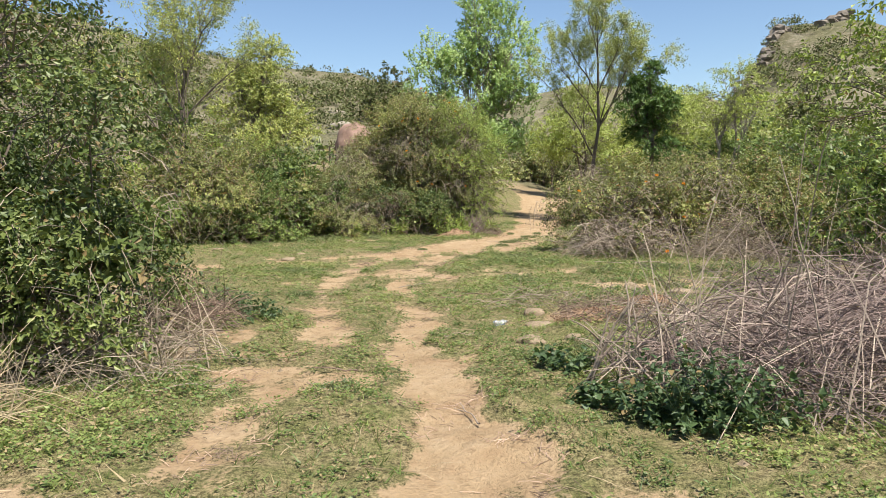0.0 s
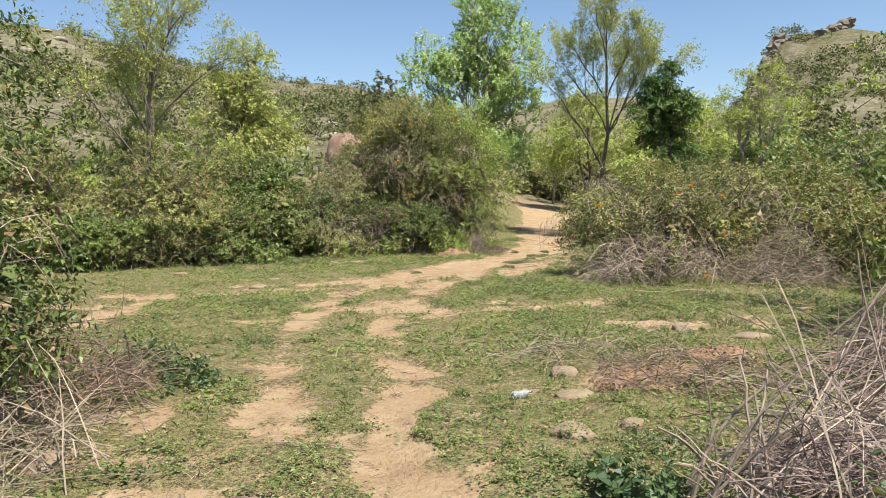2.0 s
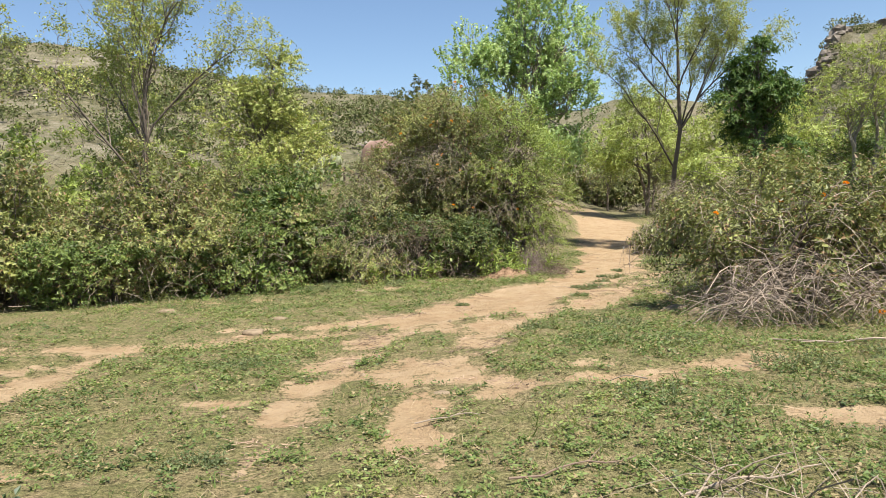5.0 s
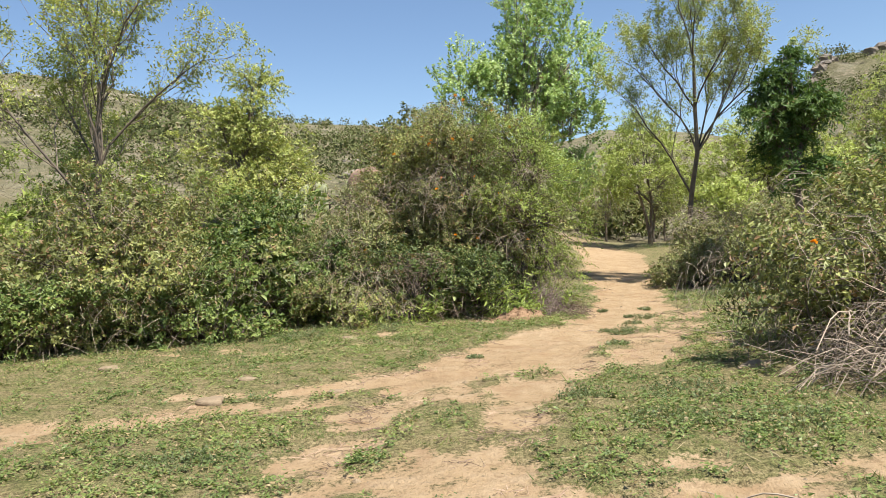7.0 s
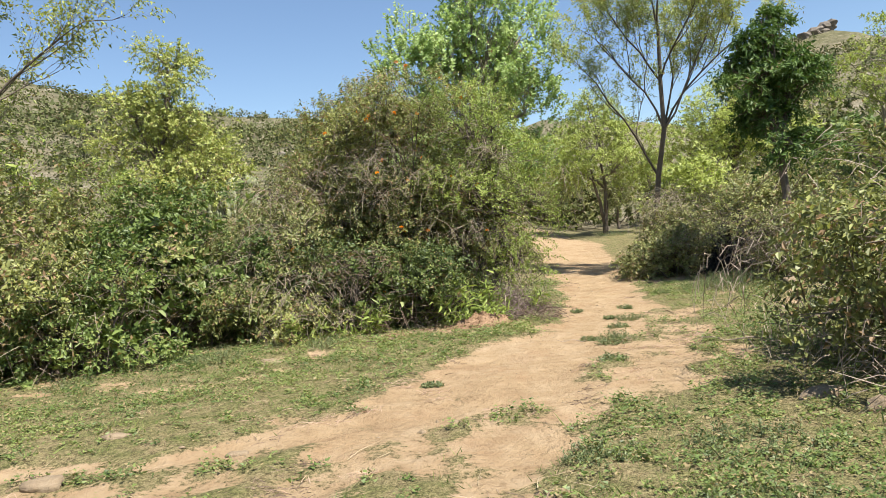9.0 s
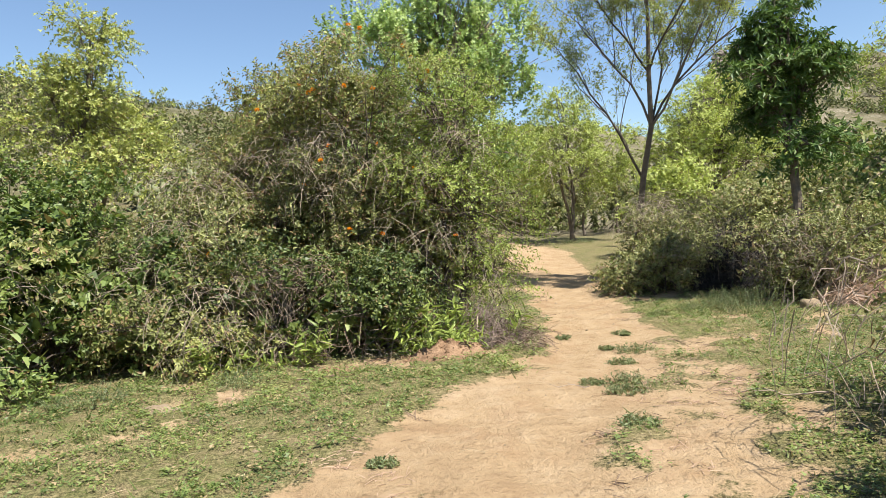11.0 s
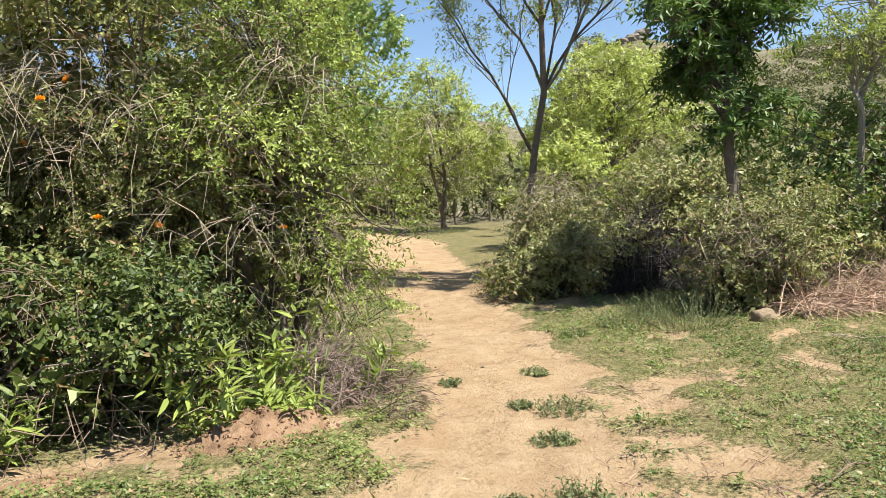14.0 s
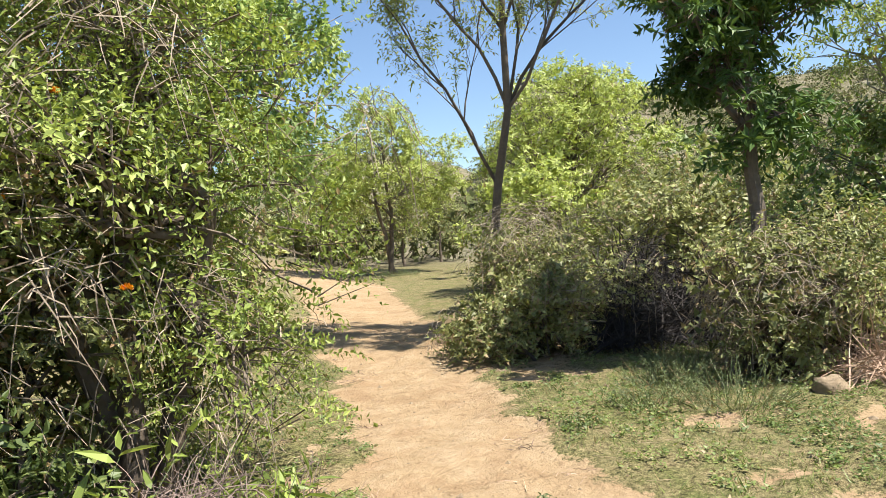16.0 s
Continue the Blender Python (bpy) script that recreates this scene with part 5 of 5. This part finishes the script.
def ground_cover():
    g, cx, cy = scatter(42000, 901, -7.0, 7.5, 2.8, 27)
    sd = sandiness(cx, cy) + 0.3 * vnoise(cx * 3.5, cy * 3.5, seed=61)
    lush = fbm(cx * 0.8, cy * 0.8, seed=63) + 0.5 * vnoise(cx * 2.6, cy * 2.6, seed=65)
    for gx, gy, gr in GREENER:
        lush = lush + 0.6 * (1 - sstep(0.5, 1.1, np.hypot(cx - gx, cy - gy) / gr))
    p = (1 - sstep(0.2, 0.5, sd)) * np.clip(0.5 + 1.5 * lush, 0.22, 1) * (1 - 0.5 * sstep(3, 6, np.abs(cx)))
    k = g.uniform(size=len(cx)) < p
    cx, cy, lush = cx[k], cy[k], lush[k]
    stems = 5
    wide = np.repeat(g.uniform(0.03, 0.1, len(cx)) * (1 + 0.5 * np.clip(lush, -0.5, 1)), stems)
    q = np.abs(g.normal(size=len(cx) * stems)) * 0.7
    a = g.uniform(0, 6.28, len(q))
    x, y = np.repeat(cx, stems) + np.cos(a) * q * wide, np.repeat(cy, stems) + np.sin(a) * q * wide
    n = len(x)
    O = np.stack([x, y, height(x, y)], 1)
    tall = np.clip((0.02 + 0.75 * wide) * (1.15 - 0.5 * np.clip(q, 0, 1.5)) * (1 + 0.8 * fbm(x * 1.1, y * 1.1, seed=64)) * g.uniform(0.6, 1.3, n), 0.012, 0.15)
    Dn = unit(g.normal(size=(n, 3)) * 0.5 + np.array([0, 0, 0.8]))
    per = 5
    s = g.uniform(0.15, 1, (n, per))
    P = O[:, None] + Dn[:, None] * (tall[:, None] * s)[..., None] + g.normal(size=(n, per, 3)) * np.array([0.018, 0.018, 0.004])
    a = g.uniform(0, 6.28, (n, per))
    W = np.stack([np.cos(a), np.sin(a), g.uniform(-0.1, 0.8, (n, per))], -1)
    N = g.normal(size=(n, per, 3)) * 0.5 + np.array([0, 0, 0.9])
    L = g.uniform(0.013, 0.033, n * per)
    wl = L * g.uniform(0.35, 0.65, n * per)
    P, W, N = P.reshape(-1, 3), W.reshape(-1, 3), N.reshape(-1, 3)
    close = (np.abs(P[:, 0]) < 1.5) & (P[:, 1] < 9)
    chunk = leaves(P[close], W[close], N[close], L[close], wl[close])
    chunk2 = leaves(P[~close], W[~close], N[~close], L[~close] * 1.1, wl[~close], plain=True)
    tagged(new("ground_cover", mesh_of("ground_cover", [chunk, chunk2], M_COVER)), "low patchy weeds and clover over sandy soil", "weeds", kind="stuff")
    g, cx, cy = scatter(24000, 911, -8, 8.5, 2.6, 30)
    sd = sandiness(cx, cy)
    p = (1 - sstep(0.15, 0.55, sd)) * np.clip(0.55 + 1.8 * fbm(cx * 0.6 + 9, cy * 0.6, seed=71), 0.06, 1)
    k = g.uniform(size=len(cx)) < p
    cx, cy = cx[k], cy[k]
    m = 11
    spread = np.repeat(g.uniform(0.02, 0.09, len(cx)), m)
    x, y = np.repeat(cx, m) + g.normal(size=len(cx) * m) * spread, np.repeat(cy, m) + g.normal(size=len(cx) * m) * spread
    n = len(x)
    a = g.uniform(0, 6.28, n)
    W = np.stack([np.cos(a) * 0.6, np.sin(a) * 0.6, g.uniform(0.35, 1.2, n)], 1)
    L = g.uniform(0.025, 0.075, n) * np.where(g.uniform(size=n) < 0.04, 1.9, 1.0)
    chunk = leaves(np.stack([x, y, height(x, y) - 0.004], 1), W, g.normal(size=(n, 3)) + np.array([0, 0, 0.6]), L, L * 0.06 + 0.002, droop=0.25, plain=True)
    tagged(new("grass_blades", mesh_of("grass_blades", [chunk], M_COVER)), "short sparse grass blades, green and dry", "grass", kind="stuff")


def dry_litter():
    g, x, y = scatter(9000, 921, -7, 8, 2.4, 31)
    keep = g.uniform(size=len(x)) < np.clip(0.32 + 1.2 * fbm(x * 0.7, y * 0.7, seed=81), 0.06, 1) * (1 - 0.75 * sstep(0.5, 1.1, sandiness(x, y)))
    x, y = x[keep], y[keep]
    n = len(x)
    z = height(x, y) + 0.006
    a = g.uniform(0, 6.28, n)
    L = g.uniform(0.03, 0.22, n) * np.where(g.uniform(size=n) < 0.08, 2.2, 1)
    P0 = np.stack([x, y, z], 1)
    x1, y1 = x + np.cos(a) * L, y + np.sin(a) * L
    P1 = np.stack([x1, y1, height(x1, y1) + 0.008 + g.uniform(0, 0.02, n)], 1)
    tagged(new("dry_litter", mesh_of("dry_litter", [rods(P0, P1, g.uniform(0.001, 0.0032, n), 0.001, sag=0.03, seg=3, seed=5, wiggle=0.02)], M_STRAW)), "dry straw, twigs and stalks strewn on the ground", "litter", kind="stuff")
    g, cx, cy = scatter(2600, 925, -3.5, 5, 3.5, 29)
    sc = sandiness(cx, cy)
    keep = (sc > 0.3) & (sc < 1.02) & (vnoise(cx * 0.9, cy * 0.9, seed=83) > -0.15)
    cx, cy = cx[keep], cy[keep]
    m = 12
    for name, mat, label, lot in (("withered_weeds", M_REDTWIG, "pale withered weeds in mats on the path", 0), ("brown_weeds", M_BROWNTWIG, "brown dead weeds matted on the path", 1)):
        ux, uy = cx[lot::2], cy[lot::2]
        wide = np.repeat(g.uniform(0.03, 0.12, len(ux)), m)
        x, y = np.repeat(ux, m) + g.normal(size=len(ux) * m) * wide, np.repeat(uy, m) + g.normal(size=len(ux) * m) * wide * 0.7
        a, L = g.uniform(0, 6.28, len(x)), g.uniform(0.02, 0.12, len(x))
        x1, y1 = x + np.cos(a) * L, y + np.sin(a) * L
        P0, P1 = np.stack([x, y, height(x, y) + 0.004], 1), np.stack([x1, y1, height(x1, y1) + g.uniform(0.004, 0.03, len(x))], 1)
        tagged(new(name, mesh_of(name, [rods(P0, P1, 0.0024, 0.0015, sag=0.04, seg=2, seed=6)], mat)), label, "dead weeds", kind="stuff")
    g, x, y = scatter(2600, 931, -6, 7, 2.4, 30)
    keep = g.uniform(size=len(x)) < 0.4 + 0.6 * sstep(0.2, 0.8, sandiness(x, y))
    x, y = x[keep], y[keep]
    s = g.uniform(0.004, 0.016, len(x)) * np.where(g.uniform(size=len(x)) < 0.05, 2.5, 1)
    o = np.array([[1, 0, 0], [0, 1, 0], [-1, 0, 0], [0, -1, 0], [0, 0, 0.7], [0, 0, -0.7]])
    V = np.stack([x, y, height(x, y)], 1)[:, None] + o[None] * s[:, None, None] * g.uniform(0.6, 1.3, (len(x), 6, 1))
    f = np.array([[0, 1, 4], [1, 2, 4], [2, 3, 4], [3, 0, 4], [1, 0, 5], [2, 1, 5], [3, 2, 5], [0, 3, 5]])
    F = (np.arange(len(x)) * 6)[:, None, None] + f[None]
    tagged(new("pebbles", mesh_of("pebbles", [(V.reshape(-1, 3), F.reshape(-1, 3))], M_STONE)), "small pebbles and clods on the sandy soil", "pebbles", kind="stuff")


def hill_scrub():
    g = rnd(941)

    def bushes(name, az, r, m, leaf, size):
        x, y = r * np.sin(np.radians(az)), 4 + r * np.cos(np.radians(az))
        keep = fbm(x * 0.06, y * 0.06, seed=91) > -0.2
        x, y, size = x[keep], y[keep], size[keep]
        n = len(x)
        d = unit(g.normal(size=(n, m, 3)))
        d[..., 2] = np.abs(d[..., 2])
        P = np.stack([x, y, height(x, y) - 0.1 + 0.2 * size], 1)[:, None] + d * (size[:, None] * g.uniform(0.45, 1.0, (n, m)))[..., None] * np.array([0.9, 0.9, 0.9])
        W = np.cross(d, g.normal(size=d.shape)) + d * 0.6
        L = (leaf[0] + leaf[1] * size)[:, None] * g.uniform(0.6, 1.3, (n, m))
        ch = leaves(P.reshape(-1, 3), W.reshape(-1, 3), (d + 0.4 * g.normal(size=d.shape)).reshape(-1, 3), L.ravel(), L.ravel() * 0.7, plain=True)
        tagged(new(name, mesh_of(name, [ch], M_SCRUB)), "olive scrub bushes scattered over the rocky slopes", "scrub", kind="stuff")

    n = 420
    bushes("slope_scrub", g.uniform(-40, 0, n), g.uniform(32, 78, n), 120, (0.07, 0.09), g.uniform(0.4, 1.1, n))
    az = np.concatenate([g.uniform(-40, 0, 800), g.uniform(16, 48, 1200), g.uniform(-4, 22, 200)])
    r = np.concatenate([55 + 62 * g.uniform(size=800), 52 + 72 * g.uniform(size=1200) ** 0.8, g.uniform(95, 235, 200)])
    bushes("hill_scrub", az, r, 60, (0.07, 0.15), g.uniform(0.5, 1.5, len(az)) * np.where(r > 130, 2.0, 1))


ground_cover()
dry_litter()
hill_scrub()
